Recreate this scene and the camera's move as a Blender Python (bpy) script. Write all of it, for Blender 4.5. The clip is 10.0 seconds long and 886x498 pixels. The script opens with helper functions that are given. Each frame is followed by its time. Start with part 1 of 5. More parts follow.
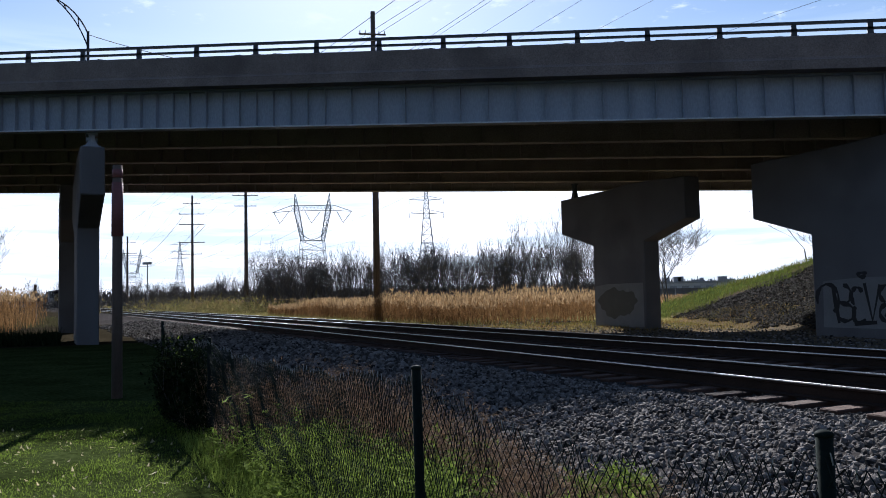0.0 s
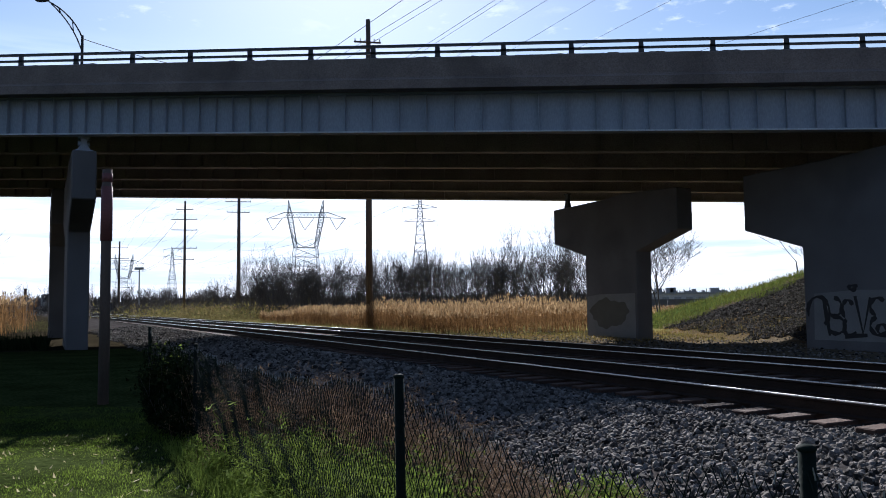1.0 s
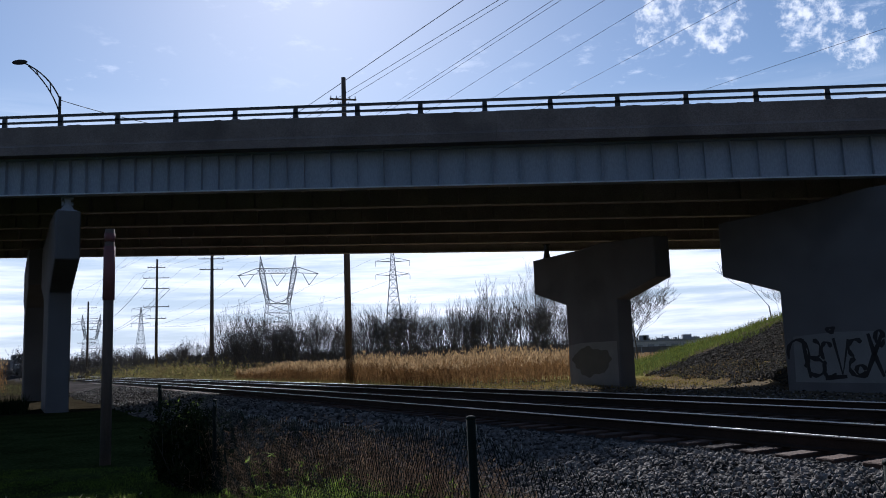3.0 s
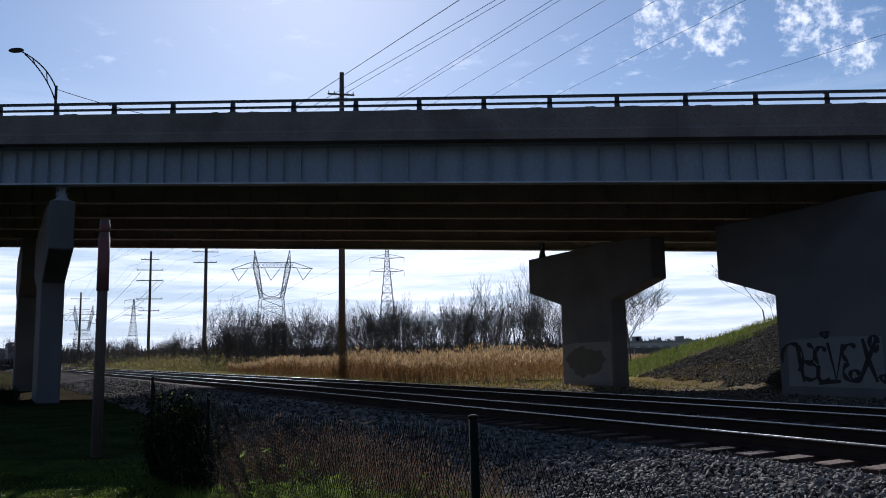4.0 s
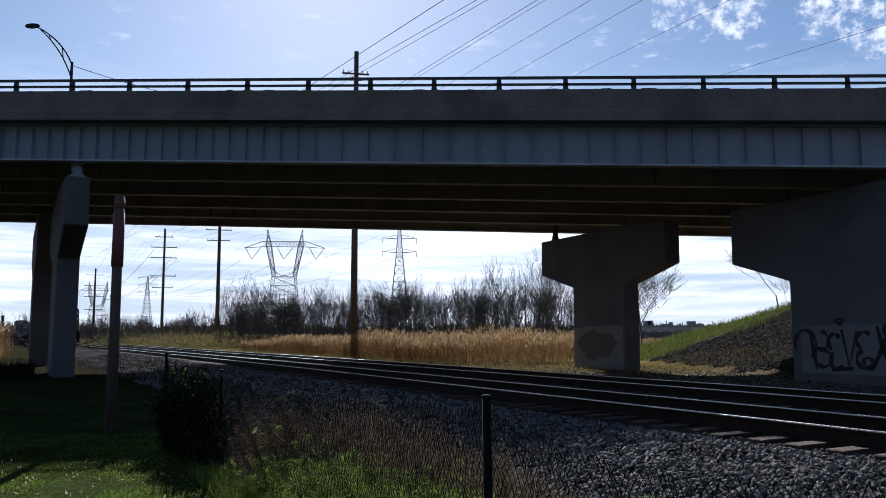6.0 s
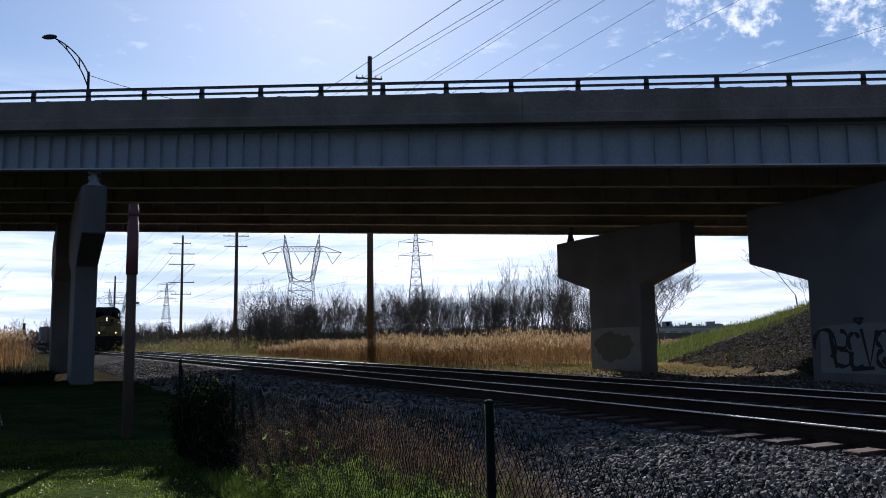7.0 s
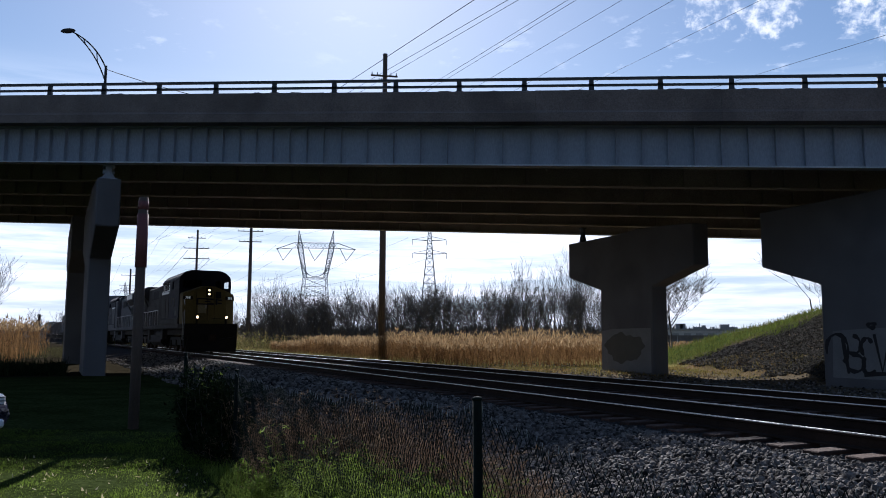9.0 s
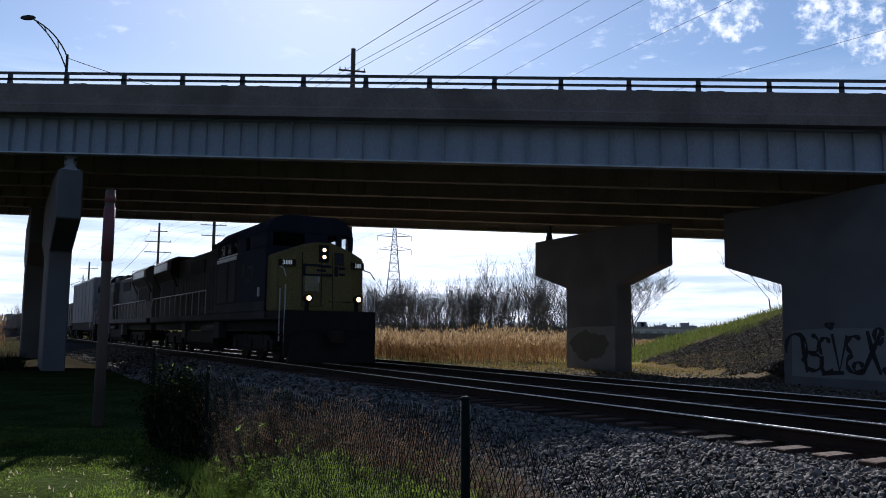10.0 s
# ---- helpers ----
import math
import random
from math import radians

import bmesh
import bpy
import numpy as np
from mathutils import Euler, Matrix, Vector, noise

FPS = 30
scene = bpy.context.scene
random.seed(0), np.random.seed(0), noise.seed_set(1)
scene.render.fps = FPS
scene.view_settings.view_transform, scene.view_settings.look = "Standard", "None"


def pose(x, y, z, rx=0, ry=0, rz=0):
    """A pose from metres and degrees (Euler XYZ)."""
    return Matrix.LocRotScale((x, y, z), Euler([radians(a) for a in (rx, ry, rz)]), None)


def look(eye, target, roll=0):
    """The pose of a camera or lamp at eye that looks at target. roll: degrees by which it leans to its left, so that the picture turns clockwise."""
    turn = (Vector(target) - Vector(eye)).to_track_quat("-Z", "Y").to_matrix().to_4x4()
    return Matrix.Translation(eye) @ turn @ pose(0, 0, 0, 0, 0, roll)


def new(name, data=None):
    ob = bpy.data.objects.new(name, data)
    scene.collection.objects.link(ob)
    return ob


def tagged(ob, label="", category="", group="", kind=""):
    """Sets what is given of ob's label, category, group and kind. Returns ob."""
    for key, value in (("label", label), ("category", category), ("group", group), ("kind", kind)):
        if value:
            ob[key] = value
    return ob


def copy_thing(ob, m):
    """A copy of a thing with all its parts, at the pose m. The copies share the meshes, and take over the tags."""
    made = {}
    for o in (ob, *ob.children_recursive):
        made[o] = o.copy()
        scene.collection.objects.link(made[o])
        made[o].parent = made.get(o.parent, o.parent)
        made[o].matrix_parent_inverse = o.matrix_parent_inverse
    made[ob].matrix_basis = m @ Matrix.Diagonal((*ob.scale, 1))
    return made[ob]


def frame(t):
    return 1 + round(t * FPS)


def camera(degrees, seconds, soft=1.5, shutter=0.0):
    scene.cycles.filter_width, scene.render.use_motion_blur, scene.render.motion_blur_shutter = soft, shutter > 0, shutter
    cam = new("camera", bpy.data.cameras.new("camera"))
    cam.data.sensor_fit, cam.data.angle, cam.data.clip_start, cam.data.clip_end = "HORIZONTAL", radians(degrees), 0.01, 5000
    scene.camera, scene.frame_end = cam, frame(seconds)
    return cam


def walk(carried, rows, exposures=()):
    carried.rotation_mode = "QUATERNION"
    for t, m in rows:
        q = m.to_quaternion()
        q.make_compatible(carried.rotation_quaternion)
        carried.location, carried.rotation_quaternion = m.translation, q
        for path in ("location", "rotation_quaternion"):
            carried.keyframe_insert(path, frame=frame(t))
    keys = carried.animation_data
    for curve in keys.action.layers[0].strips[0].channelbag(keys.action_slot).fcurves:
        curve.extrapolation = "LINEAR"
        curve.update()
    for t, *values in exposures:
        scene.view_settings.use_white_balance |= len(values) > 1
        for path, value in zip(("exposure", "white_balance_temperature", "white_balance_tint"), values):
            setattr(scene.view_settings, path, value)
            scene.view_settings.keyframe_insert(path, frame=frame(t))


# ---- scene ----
cam = camera(58.1, 10.0, soft=0.95)
PATH = [
    (0, (0.481, 0.258, 1.642), (0.145, 2.226, 1.758), -1.2),
    (0.5, (0.517, 0.333, 1.637), (0.207, 2.305, 1.752), -2.5),
    (1, (0.517, 0.309, 1.639), (0.198, 2.278, 1.776), -0.6),
    (1.5, (0.276, 0.245, 1.66), (0.045, 2.222, 1.855), -3.5),
    (2, (0.152, 0.045, 1.648), (-0.083, 2.013, 1.915), -2.5),
    (2.5, (0.114, -0.083, 1.612), (-0.127, 1.884, 1.879), -2.3),
    (4, (0.01, 0.003, 1.611), (-0.22, 1.972, 1.871), -1.0),
    (4.5, (0.002, 0.043, 1.604), (-0.188, 2.019, 1.843), -1.1),
    (5, (0.015, 0.037, 1.62), (-0.18, 2.013, 1.857), -0.7),
    (5.5, (-0.013, 0.025, 1.598), (-0.245, 2.0, 1.81), -0.2),
    (7, (0.073, 0.042, 1.614), (-0.23, 2.006, 1.836), -0.7),
    (7.5, (0.163, 0.035, 1.609), (-0.163, 1.996, 1.828), -0.9),
    (8, (0.205, 0.055, 1.586), (-0.126, 2.015, 1.808), -0.8),
    (8.5, (0.205, 0.051, 1.582), (-0.125, 2.01, 1.809), -0.9),
    (9, (0.191, 0.068, 1.602), (-0.147, 2.027, 1.82), 0.3),
    (9.5, (0.119, 0.037, 1.615), (-0.205, 1.996, 1.85), 0.7),
    (10, (0.063, 0.046, 1.617), (-0.187, 2.019, 1.827), 0.7),
]
walk(cam, [(t, look(eye, target, roll)) for t, eye, target, roll in PATH],
     exposures=[(0, 1.2, 5750, 12), (1, 1.18, 5750, 12), (2, 0.74, 5650, 12), (5, 0.76, 5650, 12), (7, 0.86, 5700, 12), (9, 0.88, 5700, 12), (10, 0.95, 5700, 12)])

# ---- light ----
SUN_AZ, SUN_EL = radians(16.2), radians(31.0)   # left of +y, above the horizon
SUN_DIR = Vector((-math.sin(SUN_AZ) * math.cos(SUN_EL), math.cos(SUN_AZ) * math.cos(SUN_EL), math.sin(SUN_EL)))
sun = new("sun", bpy.data.lights.new("sun", "SUN"))
sun.data.energy, sun.data.angle, sun.data.color = 5.0, radians(0.53), (1.0, 0.94, 0.86)
sun.matrix_world = look(SUN_DIR * 100, (0, 0, 0))


def build_world():
    world = bpy.data.worlds.new("sky")
    scene.world = world
    world.use_nodes = True
    nt = world.node_tree
    nodes, links = nt.nodes, nt.links
    nodes.clear()
    out = nodes.new("ShaderNodeOutputWorld")
    bg = nodes.new("ShaderNodeBackground")
    sky = nodes.new("ShaderNodeTexSky")
    sky.sky_type, sky.sun_disc = "NISHITA", False
    sky.sun_elevation, sky.sun_rotation = SUN_EL, -SUN_AZ
    sky.air_density, sky.dust_density, sky.ozone_density = 1.0, 0.35, 2.0
    coord = nodes.new("ShaderNodeTexCoord")
    sep = nodes.new("ShaderNodeSeparateXYZ")
    links.new(coord.outputs["Generated"], sep.inputs[0])
    # cloud sheet: direction laid out on a flat layer overhead
    zmax = nodes.new("ShaderNodeMath")
    zmax.operation = "MAXIMUM"
    zmax.inputs[1].default_value = 0.03
    links.new(sep.outputs["Z"], zmax.inputs[0])
    zadd = nodes.new("ShaderNodeMath")
    zadd.operation = "ADD"
    zadd.inputs[1].default_value = 0.08
    links.new(zmax.outputs[0], zadd.inputs[0])
    comb = nodes.new("ShaderNodeCombineXYZ")
    for k in ("X", "Y"):
        dv = nodes.new("ShaderNodeMath")
        dv.operation = "DIVIDE"
        links.new(sep.outputs[k], dv.inputs[0])
        links.new(zadd.outputs[0], dv.inputs[1])
        links.new(dv.outputs[0], comb.inputs[k])

    def noise_tex(scale, detail, rough, x=0.0):
        add = nodes.new("ShaderNodeVectorMath")
        add.operation = "ADD"
        add.inputs[1].default_value = (x, x * 0.7, 0)
        links.new(comb.outputs[0], add.inputs[0])
        n = nodes.new("ShaderNodeTexNoise")
        n.inputs["Scale"].default_value, n.inputs["Detail"].default_value, n.inputs["Roughness"].default_value = scale, detail, rough
        links.new(add.outputs[0], n.inputs["Vector"])
        return n

    def ramp(src, a, b, lo=0.0, hi=1.0):
        m = nodes.new("ShaderNodeMapRange")
        m.interpolation_type = "SMOOTHSTEP"
        for i, v in enumerate((a, b, lo, hi)):
            m.inputs[1 + i].default_value = v
        links.new(src, m.inputs[0])
        return m.outputs[0]

    def mul(a, b):
        m = nodes.new("ShaderNodeMath")
        m.operation = "MULTIPLY"
        links.new(a, m.inputs[0])
        links.new(b, m.inputs[1])
        return m.outputs[0]

    def mx(a, b):
        m = nodes.new("ShaderNodeMath")
        m.operation = "MAXIMUM"
        links.new(a, m.inputs[0])
        links.new(b, m.inputs[1])
        return m.outputs[0]

    def toward(d, a, b):
        m = nodes.new("ShaderNodeVectorMath")
        m.operation = "DOT_PRODUCT"
        m.inputs[1].default_value = Vector(d).normalized()
        links.new(coord.outputs["Generated"], m.inputs[0])
        return ramp(m.outputs["Value"], a, b)

    def layer(below, above, cover):
        m = nodes.new("ShaderNodeMixRGB")
        links.new(cover, m.inputs[0])
        links.new(below, m.inputs[1])
        if hasattr(above, "links"):
            links.new(above, m.inputs[2])
        else:
            m.inputs[2].default_value = (*above, 1)
        return m.outputs[0]

    # pale haze low down, streaks of thin stratus in it, two cottony patches higher up
    haze = ramp(sep.outputs["Z"], 0.34, 0.10, 0.0, 0.88)
    streak = nodes.new("ShaderNodeMapping")
    streak.inputs["Scale"].default_value = (2.6, 2.6, 34.0)
    links.new(coord.outputs["Generated"], streak.inputs[0])
    sn = nodes.new("ShaderNodeTexNoise")
    sn.inputs["Scale"].default_value, sn.inputs["Detail"].default_value, sn.inputs["Roughness"].default_value = 1.5, 6, 0.62
    links.new(streak.outputs[0], sn.inputs["Vector"])
    low = mul(ramp(sn.outputs[0], 0.34, 0.62), ramp(sep.outputs["Z"], 0.32, 0.16))
    fleck = nodes.new("ShaderNodeTexNoise")
    fleck.inputs["Scale"].default_value, fleck.inputs["Detail"].default_value, fleck.inputs["Roughness"].default_value = 62, 8, 0.68
    links.new(coord.outputs["Generated"], fleck.inputs["Vector"])
    patch = mx(mx(toward((0.1538, 0.9134, 0.3768), 0.9990, 0.99985), toward((0.212, 0.9086, 0.3640), 0.9990, 0.99985)),
               mx(toward((0.308, 0.8806, 0.3640), 0.9987, 0.9998), toward((0.3471, 0.8797, 0.3260), 0.9990, 0.99985)))
    thick = nodes.new("ShaderNodeMath")
    thick.operation = "MULTIPLY_ADD"
    thick.inputs[1].default_value, thick.inputs[2].default_value = 0.24, -0.20
    links.new(patch, thick.inputs[0])
    lump = nodes.new("ShaderNodeMath")
    links.new(thick.outputs[0], lump.inputs[0])
    links.new(fleck.outputs[0], lump.inputs[1])
    puff = mul(ramp(lump.outputs[0], 0.44, 0.70), ramp(patch, 0.0, 0.25))
    wisp = mul(mul(ramp(noise_tex(9.0, 5, 0.65, 3.0).outputs[0], 0.54, 0.72), ramp(noise_tex(1.3, 2, 0.5, 1.9).outputs[0], 0.50, 0.62)), ramp(sep.outputs["Z"], 0.22, 0.30, 0.0, 0.35))
    # clouds shine brightest on the sun's side of the sky
    dot = nodes.new("ShaderNodeVectorMath")
    dot.operation = "DOT_PRODUCT"
    dot.inputs[1].default_value = SUN_DIR
    links.new(coord.outputs["Generated"], dot.inputs[0])
    bright = ramp(dot.outputs["Value"], 0.0, 0.95, 3.2, 13.8)
    veil = ramp(dot.outputs["Value"], 0.0, 0.93, 2.6, 8.8)

    def tinted(src, rgb):
        tone = nodes.new("ShaderNodeVectorMath")
        tone.operation = "MULTIPLY"
        tone.inputs[1].default_value = rgb
        grey = nodes.new("ShaderNodeCombineXYZ")
        for k in range(3):
            links.new(src, grey.inputs[k])
        links.new(grey.outputs[0], tone.inputs[0])
        return tone.outputs[0]

    col = layer(sky.outputs[0], tinted(veil, (0.85, 0.97, 1.10)), haze)
    col = layer(col, tinted(bright, (0.99, 0.99, 1.03)), mx(low, wisp))
    col = layer(col, (11.5, 11.5, 11.9), puff)
    links.new(col, bg.inputs[0])
    bg.inputs[1].default_value = 0.05
    links.new(bg.outputs[0], out.inputs[0])


build_world()

# ---- materials ----


def mat(name, color, rough=0.8, metal=0.0, vary=0.25, scale=4.0, fine=60.0, bump=0.2, tint=None, stain=0.0, stretch=(1, 1, 1),
        spec=0.4, random_piece=0.0, island=0.0, bump_dist=0.01, trans=0.0):
    m = bpy.data.materials.new(name)
    m.use_nodes = True
    nt = m.node_tree
    nodes, links = nt.nodes, nt.links
    b = nodes["Principled BSDF"]
    b.inputs["Roughness"].default_value, b.inputs["Metallic"].default_value = rough, metal
    b.inputs["Specular IOR Level"].default_value = spec
    tc = nodes.new("ShaderNodeTexCoord")
    mp = nodes.new("ShaderNodeMapping")
    mp.inputs["Scale"].default_value = stretch
    links.new(tc.outputs["Object"], mp.inputs[0])

    def nz(s, d=5):
        n = nodes.new("ShaderNodeTexNoise")
        n.inputs["Scale"].default_value, n.inputs["Detail"].default_value = s, d
        links.new(mp.outputs[0], n.inputs["Vector"])
        return n.outputs[0]

    big, small = nz(scale), nz(fine, 3)

    def mixc(kind, f, a, c):
        x = nodes.new("ShaderNodeMixRGB")
        x.blend_type = kind
        for i, v in enumerate((f, a, c)):
            if hasattr(v, "links"):
                links.new(v, x.inputs[i])
            else:
                x.inputs[i].default_value = v if i == 0 else (*v, 1)
        return x.outputs[0]

    def rng(src, lo, hi, a=0.3, c=0.7):
        r = nodes.new("ShaderNodeMapRange")
        for i, v in enumerate((a, c, lo, hi)):
            r.inputs[1 + i].default_value = v
        links.new(src, r.inputs[0])
        return r.outputs[0]

    col = mixc("MIX", rng(big, 0, 1), color, tint or tuple(c * (1 - vary) for c in color))
    gain = nodes.new("ShaderNodeCombineXYZ")
    g = rng(small, 1 - vary, 1 + vary)
    for k in range(3):
        links.new(g, gain.inputs[k])
    col = mixc("MULTIPLY", 1.0, col, gain.outputs[0])
    if stain:
        col = mixc("MIX", rng(nz(scale * 0.4, 8), 0, stain, 0.5, 0.62), col, tuple(c * 0.35 for c in color))
    rnd = None
    if random_piece:
        info = nodes.new("ShaderNodeObjectInfo")
        rnd, amount = info.outputs["Random"], random_piece
    if island:
        info = nodes.new("ShaderNodeNewGeometry")
        rnd, amount = info.outputs["Random Per Island"], island
    if rnd:
        gain = nodes.new("ShaderNodeCombineXYZ")
        g = rng(rnd, 1 - amount, 1 + amount, 0, 1)
        for k in range(3):
            links.new(g, gain.inputs[k])
        col = mixc("MULTIPLY", 1.0, col, gain.outputs[0])
    links.new(col, b.inputs["Base Color"])
    links.new(rng(small, max(rough - 0.12, 0.02), min(rough + 0.12, 1)), b.inputs["Roughness"])
    if bump:
        bp = nodes.new("ShaderNodeBump")
        bp.inputs["Strength"].default_value, bp.inputs["Distance"].default_value = bump, bump_dist
        links.new(small, bp.inputs["Height"])
        links.new(bp.outputs[0], b.inputs["Normal"])
    if trans:
        tr = nodes.new("ShaderNodeBsdfTranslucent")
        links.new(col, tr.inputs[0])
        ms = nodes.new("ShaderNodeMixShader")
        ms.inputs[0].default_value = trans
        links.new(b.outputs[0], ms.inputs[1])
        links.new(tr.outputs[0], ms.inputs[2])
        links.new(ms.outputs[0], nodes["Material Output"].inputs[0])
    return m


def glow(name, color, strength):
    m = bpy.data.materials.new(name)
    m.use_nodes = True
    b = m.node_tree.nodes["Principled BSDF"]
    b.inputs["Base Color"].default_value = (*color, 1)
    b.inputs["Emission Color"].default_value = (*color, 1)
    b.inputs["Emission Strength"].default_value = strength
    return m


M_CONC = mat("concrete", (0.13, 0.128, 0.132), 0.9, vary=0.22, scale=0.7, fine=40, stain=0.35, bump=0.35)
M_CONC_DARK = mat("weathered parapet concrete", (0.205, 0.172, 0.155), 0.92, vary=0.3, scale=0.9, fine=30, stain=0.5, bump=0.4)
M_CONC_PATCH = mat("concrete patch", (0.20, 0.20, 0.197), 0.9, vary=0.18, scale=1.5, fine=50, bump=0.25)
M_BUFF = mat("grey buff paint", (0.095, 0.092, 0.075), 0.85, vary=0.12, scale=2, fine=40, bump=0.15)
M_GRAFFITI = mat("black spray paint", (0.012, 0.012, 0.014), 0.6, vary=0.2, scale=4, fine=60, bump=0.1)
M_GIRDER = mat("pale blue grey girder paint", (0.28, 0.325, 0.39), 0.6, vary=0.14, scale=0.8, fine=25, bump=0.08, stain=0.15, stretch=(1, 1, 0.35))
M_FLANGE = mat("chalky flange paint", (0.50, 0.54, 0.58), 0.6, vary=0.2, scale=2, fine=25, bump=0.05, stain=0.3)
M_GIRDER_IN = mat("dusty brown girder paint", (0.34, 0.305, 0.28), 0.8, vary=0.25, scale=0.8, fine=20, bump=0.1, stain=0.3)
M_DECK = mat("deck soffit concrete", (0.46, 0.425, 0.395), 0.9, vary=0.25, scale=0.6, fine=25, stain=0.4, bump=0.3)
M_ASPHALT = mat("asphalt", (0.05, 0.05, 0.052), 0.9, vary=0.2, scale=1, fine=80)
M_RAILING = mat("dark painted railing steel", (0.05, 0.055, 0.06), 0.5, metal=0.3, vary=0.2, scale=3, fine=50, bump=0.1)
M_STEEL = mat("polished rail head", (0.42, 0.41, 0.40), 0.33, metal=1.0, vary=0.1, scale=2, fine=40, bump=0.03)
M_RUST = mat("rusty rail web", (0.035, 0.023, 0.017), 0.9, spec=0.1, vary=0.3, scale=3, fine=60, bump=0.4)
M_TIE = mat("creosoted oak tie", (0.065, 0.036, 0.024), 0.9, vary=0.35, scale=2, fine=30, bump=0.6, stretch=(1, 8, 8), random_piece=0.35, spec=0.25)
M_WOODPOLE = mat("weathered pole wood", (0.11, 0.083, 0.066), 0.9, vary=0.3, scale=2, fine=40, bump=0.5, stretch=(6, 6, 0.5))
M_REDWRAP = mat("faded red pole wrap", (0.15, 0.055, 0.055), 0.7, vary=0.25, scale=2, fine=40, bump=0.2)
M_GALV = mat("galvanised steel", (0.30, 0.31, 0.32), 0.45, metal=0.7, vary=0.15, scale=4, fine=60, bump=0.1)
M_TOWER = mat("grey lattice steel", (0.22, 0.23, 0.25), 0.6, metal=0.5, vary=0.1, scale=1, fine=20, bump=0)
M_WIRE = mat("conductor wire", (0.06, 0.06, 0.065), 0.6, metal=0.3, vary=0.1, scale=1, fine=10, bump=0)
M_MATTE = mat("matt dark steel", (0.045, 0.047, 0.05), 0.95, vary=0.2, scale=3, fine=40, bump=0, spec=0.05)
M_FENCEWIRE = mat("dull vinyl fence wire", (0.016, 0.022, 0.02), 0.95, vary=0.2, scale=5, fine=60, bump=0, spec=0.05)
M_OILY = mat("oil-stained ballast", (0.036, 0.033, 0.03), 0.9, vary=0.3, scale=6, fine=60, bump=0.3, island=0.4, spec=0.2)
# leaf colour darkened by the shade that it stands in
M_SHADED_LEAF = mat("vine leaf with shade in its colour", (0.018, 0.026, 0.011), 1.0, vary=0.3, scale=2, fine=8, bump=0, island=0.4, spec=0.0)
M_FENCE = mat("dark green vinyl fence", (0.009, 0.014, 0.012), 0.8, spec=0.03, vary=0.2, scale=5, fine=60, bump=0.1)
M_STONE = mat("crushed limestone ballast", (0.118, 0.104, 0.092), 0.9, spec=0.1, vary=0.35, scale=6, fine=90, bump=0.4, island=0.9)
M_RIPRAP = mat("dark crushed slope stone", (0.055, 0.05, 0.044), 0.95, spec=0.05, vary=0.3, scale=4, fine=60, bump=0.4, island=0.5)
M_BARK = mat("bare grey bark", (0.07, 0.062, 0.056), 0.9, vary=0.3, scale=3, fine=30, bump=0.4)
M_TWIG = mat("brown twigs", (0.085, 0.076, 0.068), 0.9, vary=0.3, scale=1, fine=8, bump=0, island=0.35)
M_REED = mat("dry tan reed", (0.19, 0.108, 0.046), 0.9, spec=0.05, vary=0.3, scale=0.25, fine=5, bump=0, island=0.35, trans=0.4)
M_PLUME = mat("pale reed plume", (0.27, 0.185, 0.10), 0.95, spec=0.05, vary=0.25, scale=0.3, fine=6, bump=0, island=0.3, trans=0.5)
M_GRASS = mat("spring grass blade", (0.085, 0.13, 0.017), 0.9, spec=0.0, vary=0.3, scale=0.8, fine=6, bump=0, island=0.4, trans=0.6, tint=(0.11, 0.145, 0.027))
M_WEED = mat("green weed leaf", (0.16, 0.215, 0.04), 0.9, spec=0.02, vary=0.3, scale=2, fine=8, bump=0, island=0.4, trans=0.4)
M_DEAD = mat("dead brown stalk", (0.20, 0.135, 0.085), 0.95, spec=0.03, vary=0.3, scale=2, fine=10, bump=0, island=0.4, trans=0.25)

# ---- helpers for building ----


def shade(ob, smooth=False):
    for p in ob.data.polygons:
        p.use_smooth = smooth
    return ob


def part(name, bm, material, parent=None, label="", smooth=False):
    me = bpy.data.meshes.new(name)
    bm.normal_update()
    bm.to_mesh(me)
    bm.free()
    me.materials.append(material)
    ob = new(name, me)
    if parent:
        ob.parent = parent
    if label:
        tagged(ob, label)
    return shade(ob, smooth)


def raw(name, verts, faces, material, parent=None, label="", smooth=False):
    me = bpy.data.meshes.new(name)
    me.from_pydata([tuple(v) for v in verts], [], faces)
    me.materials.append(material)
    ob = new(name, me)
    if parent:
        ob.parent = parent
    if label:
        tagged(ob, label)
    return shade(ob, smooth)


def box(bm, x0, x1, y0, y1, z0, z1, m=None, bevel=0.0):
    g = bmesh.ops.create_cube(bm, size=1, matrix=Matrix.LocRotScale(((x0 + x1) / 2, (y0 + y1) / 2, (z0 + z1) / 2), None, (abs(x1 - x0), abs(y1 - y0), abs(z1 - z0))))
    vs = g["verts"]
    if bevel:
        es = list({e for v in vs for e in v.link_edges})
        g = bmesh.ops.bevel(bm, geom=es, offset=bevel, segments=1, affect="EDGES")
        vs = list({v for f in g["faces"] for v in f.verts} | {v for v in vs if v.is_valid})
    if m:
        bmesh.ops.transform(bm, matrix=m, verts=vs)
    return vs


def boxes(*args, bevel=0.0):
    bm = bmesh.new()
    for a in args:
        box(bm, *a, bevel=bevel)
    return bm


def rod(bm, p, q, r0, r1=None, sides=8, caps=True):
    p, q = Vector(p), Vector(q)
    d = q - p
    m = Matrix.Translation((p + q) / 2) @ d.to_track_quat("Z", "Y").to_matrix().to_4x4()
    return bmesh.ops.create_cone(bm, cap_ends=caps, segments=sides, radius1=r0, radius2=r0 if r1 is None else r1, depth=d.length, matrix=m)["verts"]


